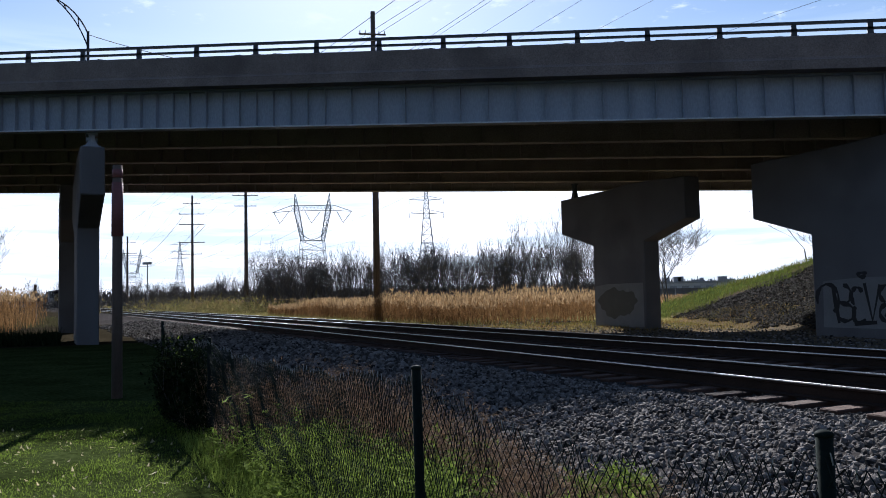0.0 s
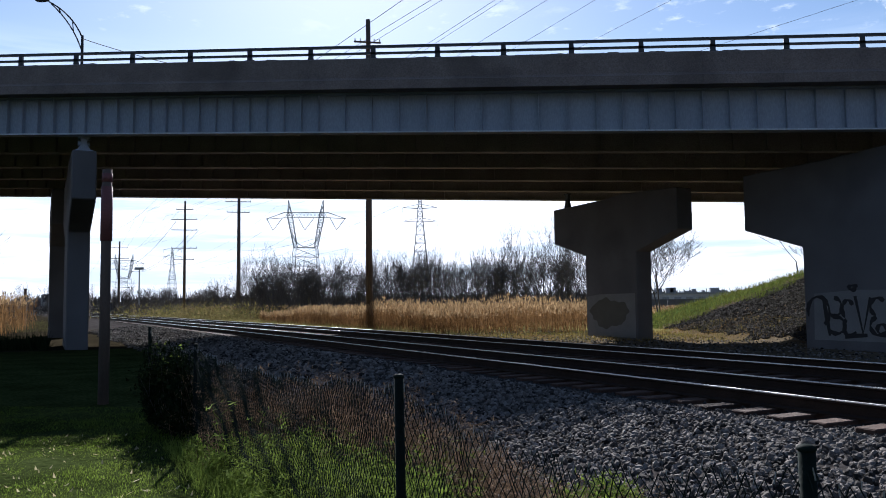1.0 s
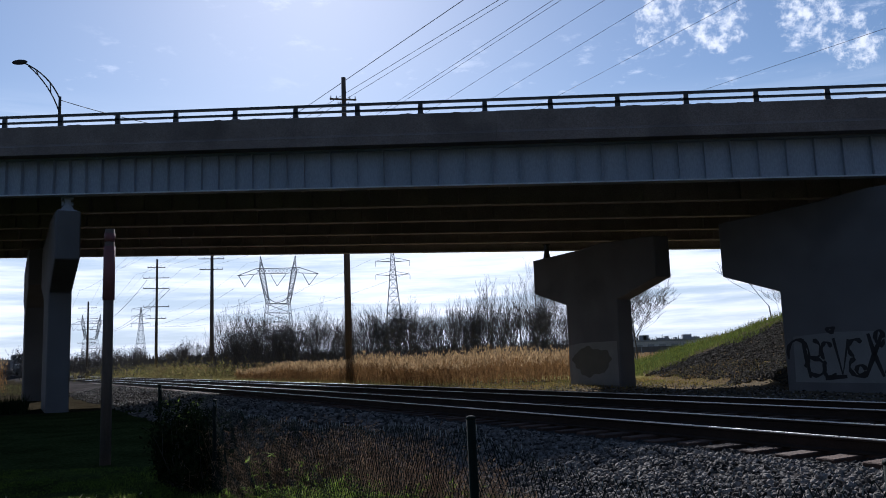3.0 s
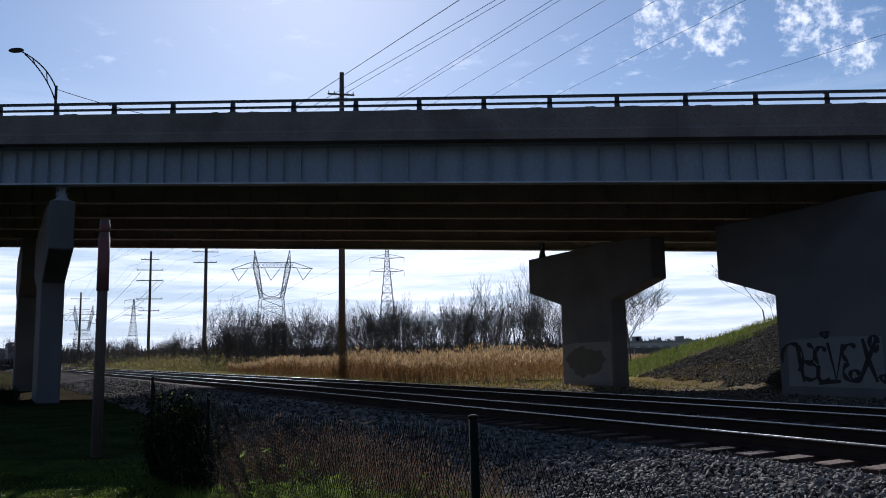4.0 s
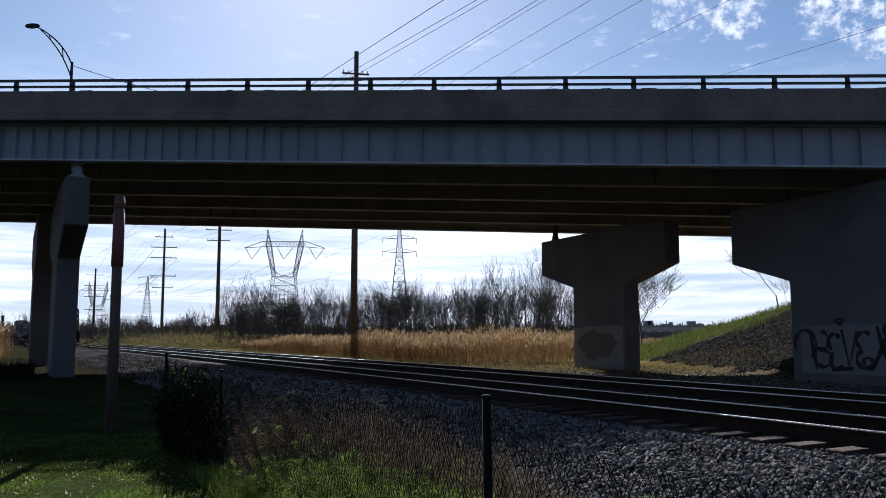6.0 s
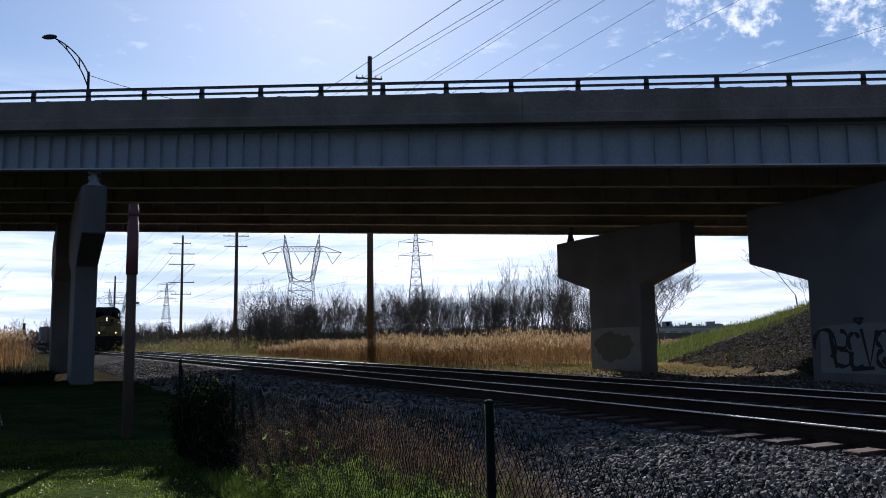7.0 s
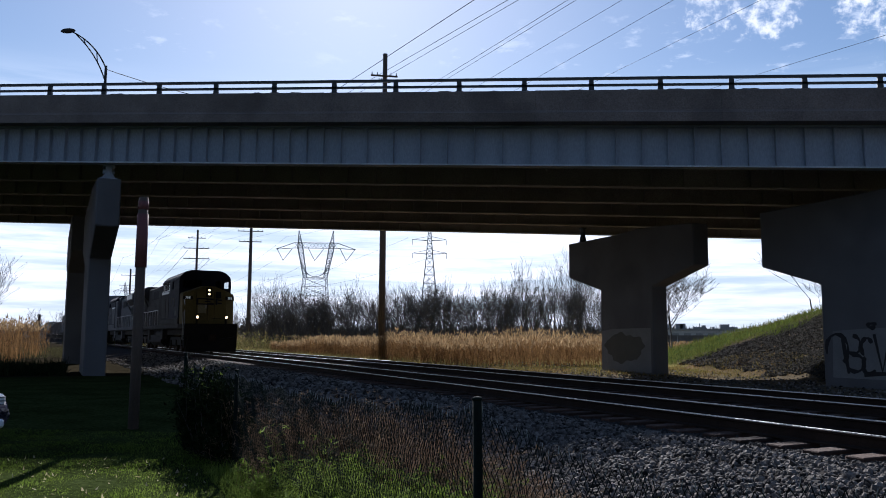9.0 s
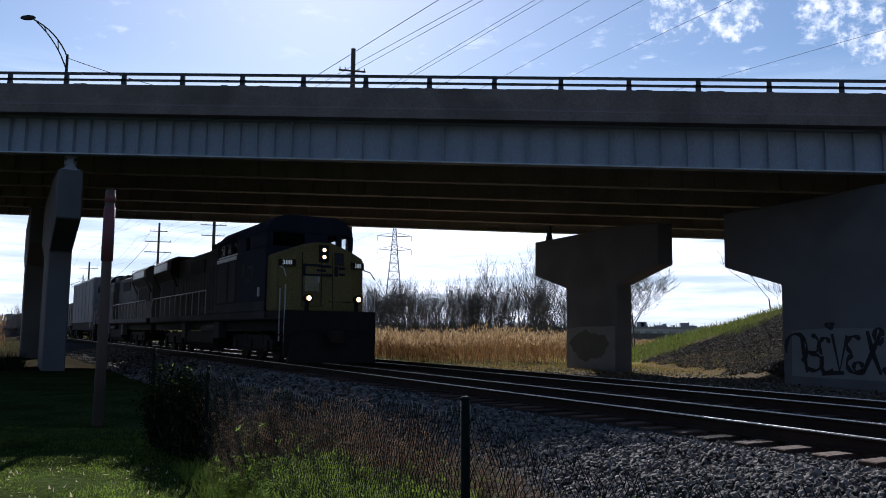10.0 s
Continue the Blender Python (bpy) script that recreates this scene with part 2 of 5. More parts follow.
def prism(bm, outline, y0, y1, m=None):
    """An outline in x and z, pushed from y0 to y1."""
    a = [bm.verts.new((x, y0, z)) for x, z in outline]
    b = [bm.verts.new((x, y1, z)) for x, z in outline]
    n = len(a)
    bm.faces.new(a)
    bm.faces.new(list(reversed(b)))
    for i in range(n):
        bm.faces.new((a[i], b[i], b[(i + 1) % n], a[(i + 1) % n]))
    if m:
        bmesh.ops.transform(bm, matrix=m, verts=a + b)
    bmesh.ops.recalc_face_normals(bm, faces=bm.faces[:])
    return a + b


def thing(name, label, category, m=None, group="", kind=""):
    ob = new(name)
    if m:
        ob.matrix_basis = m
    return tagged(ob, label, category, group, kind)


# ---- layout ----
# The tracks run at 35.9 degrees left of +y. s: metres along them, d: metres to their right of a line through the origin.
AZ = radians(35.9)
SLANT = pose(0, 0, 0, 0, 0, 35.9)               # local x: across (d), local y: along (s)
RAIL_Z = 0.56
TRACKS = (9.05, 12.62)
GAUGE = 1.465                                     # between rail centres


def at(d, s, z=0.0):
    return SLANT @ Vector((d, s, z))


def bend(s):
    """The tracks bend gently to the left in the distance."""
    if s < 20:
        return 0.0
    if s < 45:
        return -0.028 * (s - 20) ** 2 / 50
    return -0.35 - 0.028 * (s - 45)


def slope_at(s):
    return 0.0 if s < 20 else (-0.028 * min((s - 20) / 25, 1))


def d_of(x, y):
    return x * math.cos(AZ) + y * math.sin(AZ)


def smooth(a, b, v):
    t = min(max((v - a) / (b - a), 0), 1)
    return t * t * (3 - 2 * t)


def ground_z(x, y):
    s = -x * math.sin(AZ) + y * math.cos(AZ)
    d = d_of(x, y) - bend(min(s, 600))
    z = 0.335 * smooth(4.2, 7.4, d) * (1 - smooth(14.6, 16.6, d))
    # approach embankment beyond the piers on the right
    hill = min((d - 26.3 - 0.4 * max(0, y - 34)) * 0.45, 7.0)
    side = min((54.5 - y) * 0.5, (y - 13.0) * 0.5)
    h = min(hill, side)
    if h > 0:
        z = max(z, h)
    lump = 0.05 * noise.noise((x * 0.35, y * 0.35, 0)) + 0.02 * noise.noise((x * 1.7, y * 1.7, 3))
    return z + lump * (1 if not 7.2 < d < 14.4 else 0.2)


def build_ground():
    m = bpy.data.materials.new("ground")
    m.use_nodes = True
    nt = m.node_tree
    nodes, links = nt.nodes, nt.links
    b = nodes["Principled BSDF"]
    b.inputs["Roughness"].default_value = 0.95
    b.inputs["Specular IOR Level"].default_value = 0.0
    col = nodes.new("ShaderNodeVertexColor")
    col.layer_name = "soil_and_shade"
    tc = nodes.new("ShaderNodeTexCoord")
    n1 = nodes.new("ShaderNodeTexNoise")
    n1.inputs["Scale"].default_value, n1.inputs["Detail"].default_value = 14, 6
    n2 = nodes.new("ShaderNodeTexNoise")
    n2.inputs["Scale"].default_value, n2.inputs["Detail"].default_value = 0.8, 5
    for n in (n1, n2):
        links.new(tc.outputs["Object"], n.inputs["Vector"])
    prev = col.outputs[0]
    for n, lo, hi in ((n1, 0.5, 1.5), (n2, 0.65, 1.35)):
        r = nodes.new("ShaderNodeMapRange")
        for i, v in enumerate((0.3, 0.7, lo, hi)):
            r.inputs[1 + i].default_value = v
        links.new(n.outputs[0], r.inputs[0])
        c = nodes.new("ShaderNodeCombineXYZ")
        for k in range(3):
            links.new(r.outputs[0], c.inputs[k])
        x = nodes.new("ShaderNodeMixRGB")
        x.blend_type, x.inputs[0].default_value = "MULTIPLY", 1
        links.new(prev, x.inputs[1])
        links.new(c.outputs[0], x.inputs[2])
        prev = x.outputs[0]
    links.new(prev, b.inputs["Base Color"])
    bp = nodes.new("ShaderNodeBump")
    bp.inputs["Strength"].default_value, bp.inputs["Distance"].default_value = 0.6, 0.03
    links.new(n1.outputs[0], bp.inputs["Height"])
    links.new(bp.outputs[0], b.inputs["Normal"])

    def steps(fine_lo, fine_hi, step):
        vals, v = [fine_lo], fine_lo
        while v < fine_hi:
            v += step
            vals.append(v)
        grow, v = step, vals[-1]
        while v < 3000:
            grow *= 1.35
            v += grow
            vals.append(v)
        grow, v = step, vals[0]
        while v > -3000:
            grow *= 1.35
            v -= grow
            vals.insert(0, v)
        return vals

    ds, ss = steps(-12, 45, 0.5), steps(-15, 70, 0.8)
    verts, cols, faces = [], [], []
    for s in ss:
        for d in ds:
            p = at(d, s)
            verts.append((p.x, p.y, ground_z(p.x, p.y)))
            w = 0.5 + 0.5 * noise.noise((p.x * 0.3, p.y * 0.3, 7))
            if 4.4 + w < d - bend(min(s, 600)) < 16.2 + w:
                # darker than the stones on it: the shade of their gaps is painted in
                c = (0.035, 0.032, 0.03) if 7.3 < d - bend(min(s, 600)) < 14.6 else (0.042, 0.038, 0.036)
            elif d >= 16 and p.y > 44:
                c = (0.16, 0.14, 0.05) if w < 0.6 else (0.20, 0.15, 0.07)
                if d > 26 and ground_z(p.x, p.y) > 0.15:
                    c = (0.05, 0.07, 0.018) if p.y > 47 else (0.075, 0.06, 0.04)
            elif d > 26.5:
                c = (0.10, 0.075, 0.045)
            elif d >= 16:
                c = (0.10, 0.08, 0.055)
            elif s > 34:
                # near black: the shade around the lawn pier is painted into this ground
                c = (0.024, 0.020, 0.013)
            else:
                c = (0.026, 0.034, 0.011)
            cols.append((*c, 1))
    nd = len(ds)
    for j in range(len(ss) - 1):
        for i in range(nd - 1):
            k = j * nd + i
            faces.append((k, k + 1, k + nd + 1, k + nd))
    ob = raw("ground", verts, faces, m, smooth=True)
    at_ = ob.data.color_attributes.new("soil_and_shade", "FLOAT_COLOR", "POINT")
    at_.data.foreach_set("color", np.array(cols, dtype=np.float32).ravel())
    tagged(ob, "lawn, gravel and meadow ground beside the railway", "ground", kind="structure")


build_ground()

# ---- bridge ----
GRADE = -0.0388
BX0, BX1 = -95.0, 34.0


def gz(x, z):
    return z + GRADE * x


def long_prism(name, section, material, parent, label="", x0=BX0, x1=BX1, smooth_=False):
    """A section in y and z, carried along the bridge on its grade."""
    verts = [(x0, y, gz(x0, z)) for y, z in section] + [(x1, y, gz(x1, z)) for y, z in section]
    n = len(section)
    faces = [tuple(range(n)), tuple(range(2 * n - 1, n - 1, -1))] + [(i, (i + 1) % n, n + (i + 1) % n, n + i) for i in range(n)]
    return raw(name, verts, faces, material, parent, label, smooth_)


GIRDER_Y = [26.2 + 3.52 * i for i in range(6)]
G_BOT = 7.16


def build_bridge():
    br = thing("bridge", "grey concrete and steel plate-girder road bridge on hammerhead piers", "bridge", kind="structure")
    y_far = GIRDER_Y[-1] + 0.75
    long_prism("deck", [(25.55, 8.52), (y_far, 8.52), (y_far, 8.80), (25.55, 8.80)], M_DECK, br, "stained concrete deck slab")
    long_prism("road_surface", [(25.9, 8.804), (y_far - 0.35, 8.804), (y_far - 0.35, 8.86), (25.9, 8.86)], M_ASPHALT, br)
    # parapets: lower fascia proud of the wall above it
    for name, y, sgn in (("parapet", 25.5, 1), ("parapet", y_far, -1)):
        rnd = random.Random(4)
        x = BX0
        while x < BX1:
            x2 = min(x + rnd.uniform(5.6, 7.4), BX1)
            t = 9.57 + rnd.uniform(-0.008, 0.008)
            long_prism(name, [(y - 0.05 * sgn, 8.50), (y + 0.42 * sgn, 8.50), (y + 0.42 * sgn, t), (y + 0.085 * sgn, t), (y + 0.055 * sgn, t - 0.04), (y + 0.05 * sgn, 8.90), (y + 0.02 * sgn, 8.84), (y - 0.05 * sgn, 8.80)], M_CONC_DARK, br, "spalled weathered concrete parapet", x, x2 - 0.006)
            # broken lumps of the top edge
            for _ in range(rnd.randrange(2, 6)):
                cx = rnd.uniform(x + 0.4, x2 - 0.9)
                w, h = rnd.uniform(0.06, 0.35), rnd.uniform(0.012, 0.03)
                bm = bmesh.new()
                prism(bm, [(-w, 0), (w, 0), (w * 0.6, h), (w * 0.1, h * 0.7), (-w * 0.5, h * 1.1)], 0.08 * sgn, 0.3 * sgn)
                ob = part("mortar_lump", bm, M_CONC_DARK, br)
                ob.location = (cx, y, gz(cx, t) - 0.004)
            x = x2
    for gi, y in enumerate(GIRDER_Y):
        mtl = M_GIRDER if gi == 0 else M_GIRDER_IN
        g = long_prism("girder", [(y - 0.2, G_BOT), (y + 0.2, G_BOT), (y + 0.2, G_BOT + 0.04), (y + 0.012, G_BOT + 0.045), (y + 0.012, 8.46), (y + 0.2, 8.47), (y + 0.2, 8.51),
                                  (y - 0.2, 8.51), (y - 0.2, 8.47), (y - 0.012, 8.46), (y - 0.012, G_BOT + 0.045), (y - 0.2, G_BOT + 0.04)], mtl, br,
                       "pale blue-grey outer plate girder" if gi == 0 else "dust-brown inner plate girder")
        if gi == 0:
            long_prism("flange_edge", [(y - 0.204, G_BOT - 0.004), (y - 0.196, G_BOT - 0.004), (y - 0.196, G_BOT + 0.044), (y - 0.204, G_BOT + 0.044)], M_FLANGE, g, "chalky bottom flange edge")
            bm = boxes((-0.009, 0.009, -0.17, 0.0, 0.0, 8.46 - G_BOT - 0.05))
            first = None
            x, k = -42.0, 0
            while x < 24:
                if first is None:
                    first = part("stiffener", bm, M_GIRDER, g)
                    ob = first
                else:
                    ob = new("stiffener", first.data)
                    ob.parent = g
                ob.location = (x, y - 0.013, gz(x, G_BOT + 0.047))
                x += 0.62 if x < -8.3 else (0.93 if x < 0.9 else (0.82 if x < 5.5 else 0.86))
    # cross frames between the girders
    for x in range(-41, 24, 8):
        for k, (a, b) in enumerate(zip(GIRDER_Y[:-1], GIRDER_Y[1:])):
            bm = bmesh.new()
            xx = x - 0.72 * (a - 26.2)
            z = gz(xx, 0)
            for (p, q) in (((xx, a + 0.02, z + 7.75), (xx, b - 0.02, z + 8.3)), ((xx, a + 0.02, z + 8.3), (xx, b - 0.02, z + 7.75))):
                rod(bm, p, q, 0.035, sides=4)
            part("cross_frame", bm, M_GIRDER_IN, br)
    # web stiffeners of the inner girders and ribs of the deck forms between them
    first = None
    for y in GIRDER_Y[1:]:
        for k in range(46):
            x = -34 + k * 1.15
            if first is None:
                first = part("web_stiffener", boxes((-0.01, 0.01, -0.16, 0.0, 0.0, 8.45 - G_BOT - 0.05)), M_GIRDER_IN, br)
                ob = first
            else:
                ob = new("web_stiffener", first.data)
                ob.parent = br
            ob.location = (x, y - 0.014, gz(x, G_BOT + 0.047))
    first = None
    for k in range(70):
        x = -34 + k * 0.75
        if first is None:
            first = part("deck_rib", boxes((-0.09, 0.09, GIRDER_Y[0] + 0.22, GIRDER_Y[-1] - 0.22, -0.06, 0.0)), M_DECK, br)
            ob = first
        else:
            ob = new("deck_rib", first.data)
            ob.parent = br
        ob.location = (x, 0, gz(x, 8.518))
    # twin-rail steel railing on both parapets
    for y, zt in ((25.72, 9.565), (y_far - 0.22, 9.565)):
        rl = thing("railing", "dark twin-tube steel railing along the parapet", "railing")
        long_prism("rail", [(y - 0.05, zt + 0.39), (y + 0.05, zt + 0.39), (y + 0.05, zt + 0.47), (y - 0.05, zt + 0.47)], M_RAILING, rl)
        long_prism("rail", [(y - 0.04, zt + 0.17), (y + 0.04, zt + 0.17), (y + 0.04, zt + 0.24), (y - 0.04, zt + 0.24)], M_RAILING, rl)
        first = None
        x = -16.75 - 2.173 * 12
        while x < 24:
            if first is None:
                bm = bmesh.new()
                prism(bm, [(-0.09, 0), (0.09, 0), (0.07, 0.44), (-0.07, 0.44)], -0.05, 0.03)
                box(bm, -0.13, 0.13, -0.08, 0.08, 0, 0.03)
                first = part("post", bm, M_RAILING, rl)
                ob = first
            else:
                ob = new("post", first.data)
                ob.parent = rl
            ob.location = (x, y + 0.01, gz(x, zt))
            x += 2.173


build_bridge()


def hammerhead(label, d0, d1, col, cap, z_bot, z_neck, z_top, dip_lo, dip_hi):
    """A hammerhead pier: column from s=col[0] to col[1], cap from cap[0] to cap[1], thickness d0 to d1."""
    pr = thing("bridge_pier", label, "pier", SLANT, group="bridge piers", kind="structure")
    bm = bmesh.new()
    c0, c1 = col
    a0, a1 = cap
    outline = [(c0, -0.6), (c1, -0.6), (c1, z_neck), (a1, z_bot), (a1, z_top - dip_hi), (c1 - 1.2, z_top), (c0 + 0.8, z_top + 0.12), (a0, z_top - dip_lo), (a0, z_bot), (c0, z_neck)]
    turn = pose(0, 0, 0, 0, 0, 90)
    prism(bm, outline, -d1, -d0, turn)
    bmesh.ops.bevel(bm, geom=bm.edges[:], offset=0.04, segments=1, affect="EDGES")
    part("column", bm, M_CONC, pr)
    return pr


def bearing(parent, d, s, z0, z1, k=1.0, material=M_GIRDER):
    """A rocker on a base plate, with a pin and a sole plate above it."""
    bm = bmesh.new()
    box(bm, d - 0.3 * k, d + 0.3 * k, s - 0.35 * k, s + 0.35 * k, z0, z0 + 0.07)
    h = z1 - z0
    prism(bm, [(d - 0.24 * k, z0 + 0.07), (d + 0.24 * k, z0 + 0.07), (d + 0.09 * k, z0 + h * 0.55), (d + 0.12 * k, z1 - 0.06), (d - 0.12 * k, z1 - 0.06), (d - 0.09 * k, z0 + h * 0.55)], s - 0.2 * k, s + 0.2 * k)
    rod(bm, (d - 0.2 * k, s, z0 + h * 0.6), (d + 0.2 * k, s, z0 + h * 0.6), 0.09 * k, sides=12)
    box(bm, d - 0.2 * k, d + 0.2 * k, s - 0.25 * k, s + 0.25 * k, z1 - 0.06, z1)
    return part("bearing", bm, material, parent, "steel rocker bearing")


def build_piers():
    p2 = hammerhead("grey concrete hammerhead pier with a patched base beside the tracks", 24.0, 24.85, (27.5, 31.2), (24.9, 33.8), 4.62, 3.86, 6.42, 0.05, 0.06)
    bearing(p2, 24.4, 33.1, 6.35, 7.16, 0.6, M_RAILING)
    p1 = hammerhead("grey concrete hammerhead pier with black graffiti on its base", 24.0, 24.85, (14.55, 18.9), (12.0, 21.41), 4.24, 3.46, 6.35, 0.05, 0.05)
    pl = hammerhead("weathered concrete hammerhead pier beside the lawn", 1.45, 2.27, (34.45, 38.6), (30.9, 42.2), 5.5, 4.62, 7.45, 0.2, 0.2)
    bearing(pl, 1.85, 31.5, 7.25, 7.16 + 0.66)
    pl2 = hammerhead("weathered concrete hammerhead pier beside the reeds", 0.95, 2.27, (48.4, 52.5), (44.8, 56.1), 5.9, 5.0, 7.9, 0.2, 0.2)
    return p1, p2, pl, pl2


P1, P2, PL, PL2 = build_piers()

# ---- railway ----


def build_track(d):
    tr = thing("railway_track", "railway track with polished rails on creosoted ties", "railway track", SLANT, group="railway tracks", kind="structure")
    stations = [-60.0, 0.0, 20.0] + [20 + 2.5 * k for k in range(1, 11)] + [120.0, 300.0, 560.0]

    def run(name, x, sec, material, parent, label):
        n = len(sec)
        verts = [(x + bend(s) + a, s, RAIL_Z + b) for s in stations for a, b in sec]
        faces = [(k * n + i, k * n + (i + 1) % n, (k + 1) * n + (i + 1) % n, (k + 1) * n + i) for k in range(len(stations) - 1) for i in range(n)]
        return raw(name, verts, faces, material, parent, label)

    for side in (-1, 1):
        x = d + side * GAUGE / 2
        sec = [(-0.07, -0.17), (0.07, -0.17), (0.07, -0.155), (0.012, -0.14), (0.012, -0.05), (0.036, -0.035), (0.036, -0.014), (-0.036, -0.014), (-0.036, -0.035), (-0.012, -0.05), (-0.012, -0.14), (-0.07, -0.155)]
        r = run("rail", x, sec, M_RUST, tr, "rusty rail web")
        run("rail_head", x, [(-0.016, -0.013), (0.016, -0.013), (0.015, -0.002), (0.010, 0.002), (-0.010, 0.002), (-0.015, -0.002)], M_STEEL, r, "polished running surface")
    bm = boxes((-1.3, 1.3, -0.115, 0.115, -0.18, 0.0), bevel=0.012)
    first = part("tie", bm, M_TIE, tr)
    rnd = random.Random(int(d * 10))
    first.location = (d, 0.0, RAIL_Z - 0.172)
    s = 0.5
    for i in range(150):
        ob = new("tie", first.data)
        ob.parent = tr
        ob.location = (d + bend(s) + rnd.uniform(-0.05, 0.05), s, RAIL_Z - 0.172 + rnd.uniform(-0.012, 0.006))
        ob.rotation_euler = (0, 0, rnd.uniform(-0.015, 0.015) - slope_at(s))
        s += 0.52 + rnd.uniform(-0.03, 0.03)


for d in TRACKS:
    build_track(d)

# ---- things ----


def mesh_np(name, verts, faces, material, parent=None, label="", smooth_=False):
    """A mesh from an array of vertices and an array of faces that all have one number of corners."""
    verts, faces = np.asarray(verts, np.float32), np.asarray(faces, np.int32)
    n, k = faces.shape
    me = bpy.data.meshes.new(name)
    me.vertices.add(len(verts))
    me.vertices.foreach_set("co", verts.ravel())
    me.loops.add(n * k)
    me.loops.foreach_set("vertex_index", faces.ravel())
    me.polygons.add(n)
    me.polygons.foreach_set("loop_start", np.arange(0, n * k, k, dtype=np.int32))
    me.polygons.foreach_set("loop_total", np.full(n, k, np.int32))
    me.update(calc_edges=True)
    me.validate()
    me.materials.append(material)
    ob = new(name, me)
    if parent:
        ob.parent = parent
    if label:
        tagged(ob, label)
    return shade(ob, smooth_)


def segments_mesh(name, segs, material, parent=None, label="", sides=3):
    """Thin tapered prisms from rows of p, q, r0, r1."""
    a = np.array([s[0] for s in segs], float)
    b = np.array([s[1] for s in segs], float)
    r0 = np.array([s[2] for s in segs])[:, None]
    r1 = np.array([s[3] for s in segs])[:, None]
    d = b - a
    d /= np.maximum(np.linalg.norm(d, axis=1, keepdims=True), 1e-9)
    ref = np.where(np.abs(d[:, 2:3]) > 0.9, np.array([[1.0, 0, 0]]), np.array([[0, 0, 1.0]]))
    u = np.cross(d, ref)
    u /= np.linalg.norm(u, axis=1, keepdims=True)
    v = np.cross(d, u)
    rings = []
    for p, r in ((a, r0), (b, r1)):
        for i in range(sides):
            t = 2 * math.pi * i / sides
            rings.append(p + r * (math.cos(t) * u + math.sin(t) * v))
    verts = np.stack(rings, 1).reshape(-1, 3)
    base = np.arange(len(segs))[:, None] * 2 * sides
    faces = []
    for i in range(sides):
        j = (i + 1) % sides
        faces.append(base + np.array([[i, j, sides + j, sides + i]]))
    return mesh_np(name, verts, np.concatenate(faces), material, parent, label, True)


def tube(name, pts, r, material, parent=None, sides=4):
    """One bent rod through the points."""
    verts, faces = [], []
    pts = [Vector(p) for p in pts]
    for i, p in enumerate(pts):
        d = (pts[min(i + 1, len(pts) - 1)] - pts[max(i - 1, 0)]).normalized()
        u = d.cross(Vector((1, 0, 0)) if abs(d.z) > 0.9 else Vector((0, 0, 1))).normalized()
        v = d.cross(u)
        for k in range(sides):
            a = 2 * math.pi * k / sides
            verts.append(p + r * (math.cos(a) * u + math.sin(a) * v))
    for i in range(len(pts) - 1):
        for k in range(sides):
            j = (k + 1) % sides
            faces.append((i * sides + k, i * sides + j, (i + 1) * sides + j, (i + 1) * sides + k))
    return raw(name, verts, faces, material, parent, smooth=True)


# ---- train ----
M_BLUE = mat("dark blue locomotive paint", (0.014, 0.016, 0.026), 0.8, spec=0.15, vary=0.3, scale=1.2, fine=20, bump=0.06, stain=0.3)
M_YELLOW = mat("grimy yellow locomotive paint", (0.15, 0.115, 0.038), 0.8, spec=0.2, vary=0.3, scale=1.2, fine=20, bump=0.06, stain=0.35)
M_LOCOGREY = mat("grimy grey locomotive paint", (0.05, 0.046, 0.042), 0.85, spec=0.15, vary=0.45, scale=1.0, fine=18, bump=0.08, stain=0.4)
M_BLACK = mat("sooty black underframe", (0.018, 0.016, 0.014), 0.85, spec=0.12, vary=0.25, scale=2, fine=25, bump=0.15)
M_GLASS = mat("dark window glass", (0.01, 0.012, 0.014), 0.2, vary=0.05, scale=1, fine=5, bump=0, spec=0.12)
M_HANDRAIL = mat("pale handrail paint", (0.34, 0.33, 0.31), 0.5, vary=0.15, scale=3, fine=30, bump=0.05)
M_FADED = mat("faded yellow door paint", (0.24, 0.21, 0.12), 0.8, spec=0.2, vary=0.3, scale=3, fine=20, bump=0.06)
M_BOXCAR = mat("pale grey boxcar paint", (0.14, 0.144, 0.152), 0.7, vary=0.12, scale=0.6, fine=10, bump=0.06, stain=0.25)
M_CARDARK = mat("dark freight car paint", (0.10, 0.085, 0.08), 0.7, vary=0.25, scale=0.8, fine=12, bump=0.1, stain=0.3)
M_LIGHT = glow("warm headlight", (1.0, 0.66, 0.34), 2.2)
M_PALEGREY = mat("faded pale grey locomotive paint", (0.11, 0.111, 0.116), 0.8, spec=0.2, vary=0.4, scale=1.0, fine=18, bump=0.08, stain=0.45)
M_PANE = mat("tinted cab glass", (0.55, 0.6, 0.62), 0.05, vary=0.02, scale=1, fine=5, bump=0, spec=0.5)
M_PANE.node_tree.nodes["Principled BSDF"].inputs["Transmission Weight"].default_value = 1.0
M_PANE.node_tree.nodes["Principled BSDF"].inputs["IOR"].default_value = 1.05
M_NUMBER = glow("lit number board", (0.75, 0.78, 0.72), 0.12)
NOSE_D = TRACKS[0]


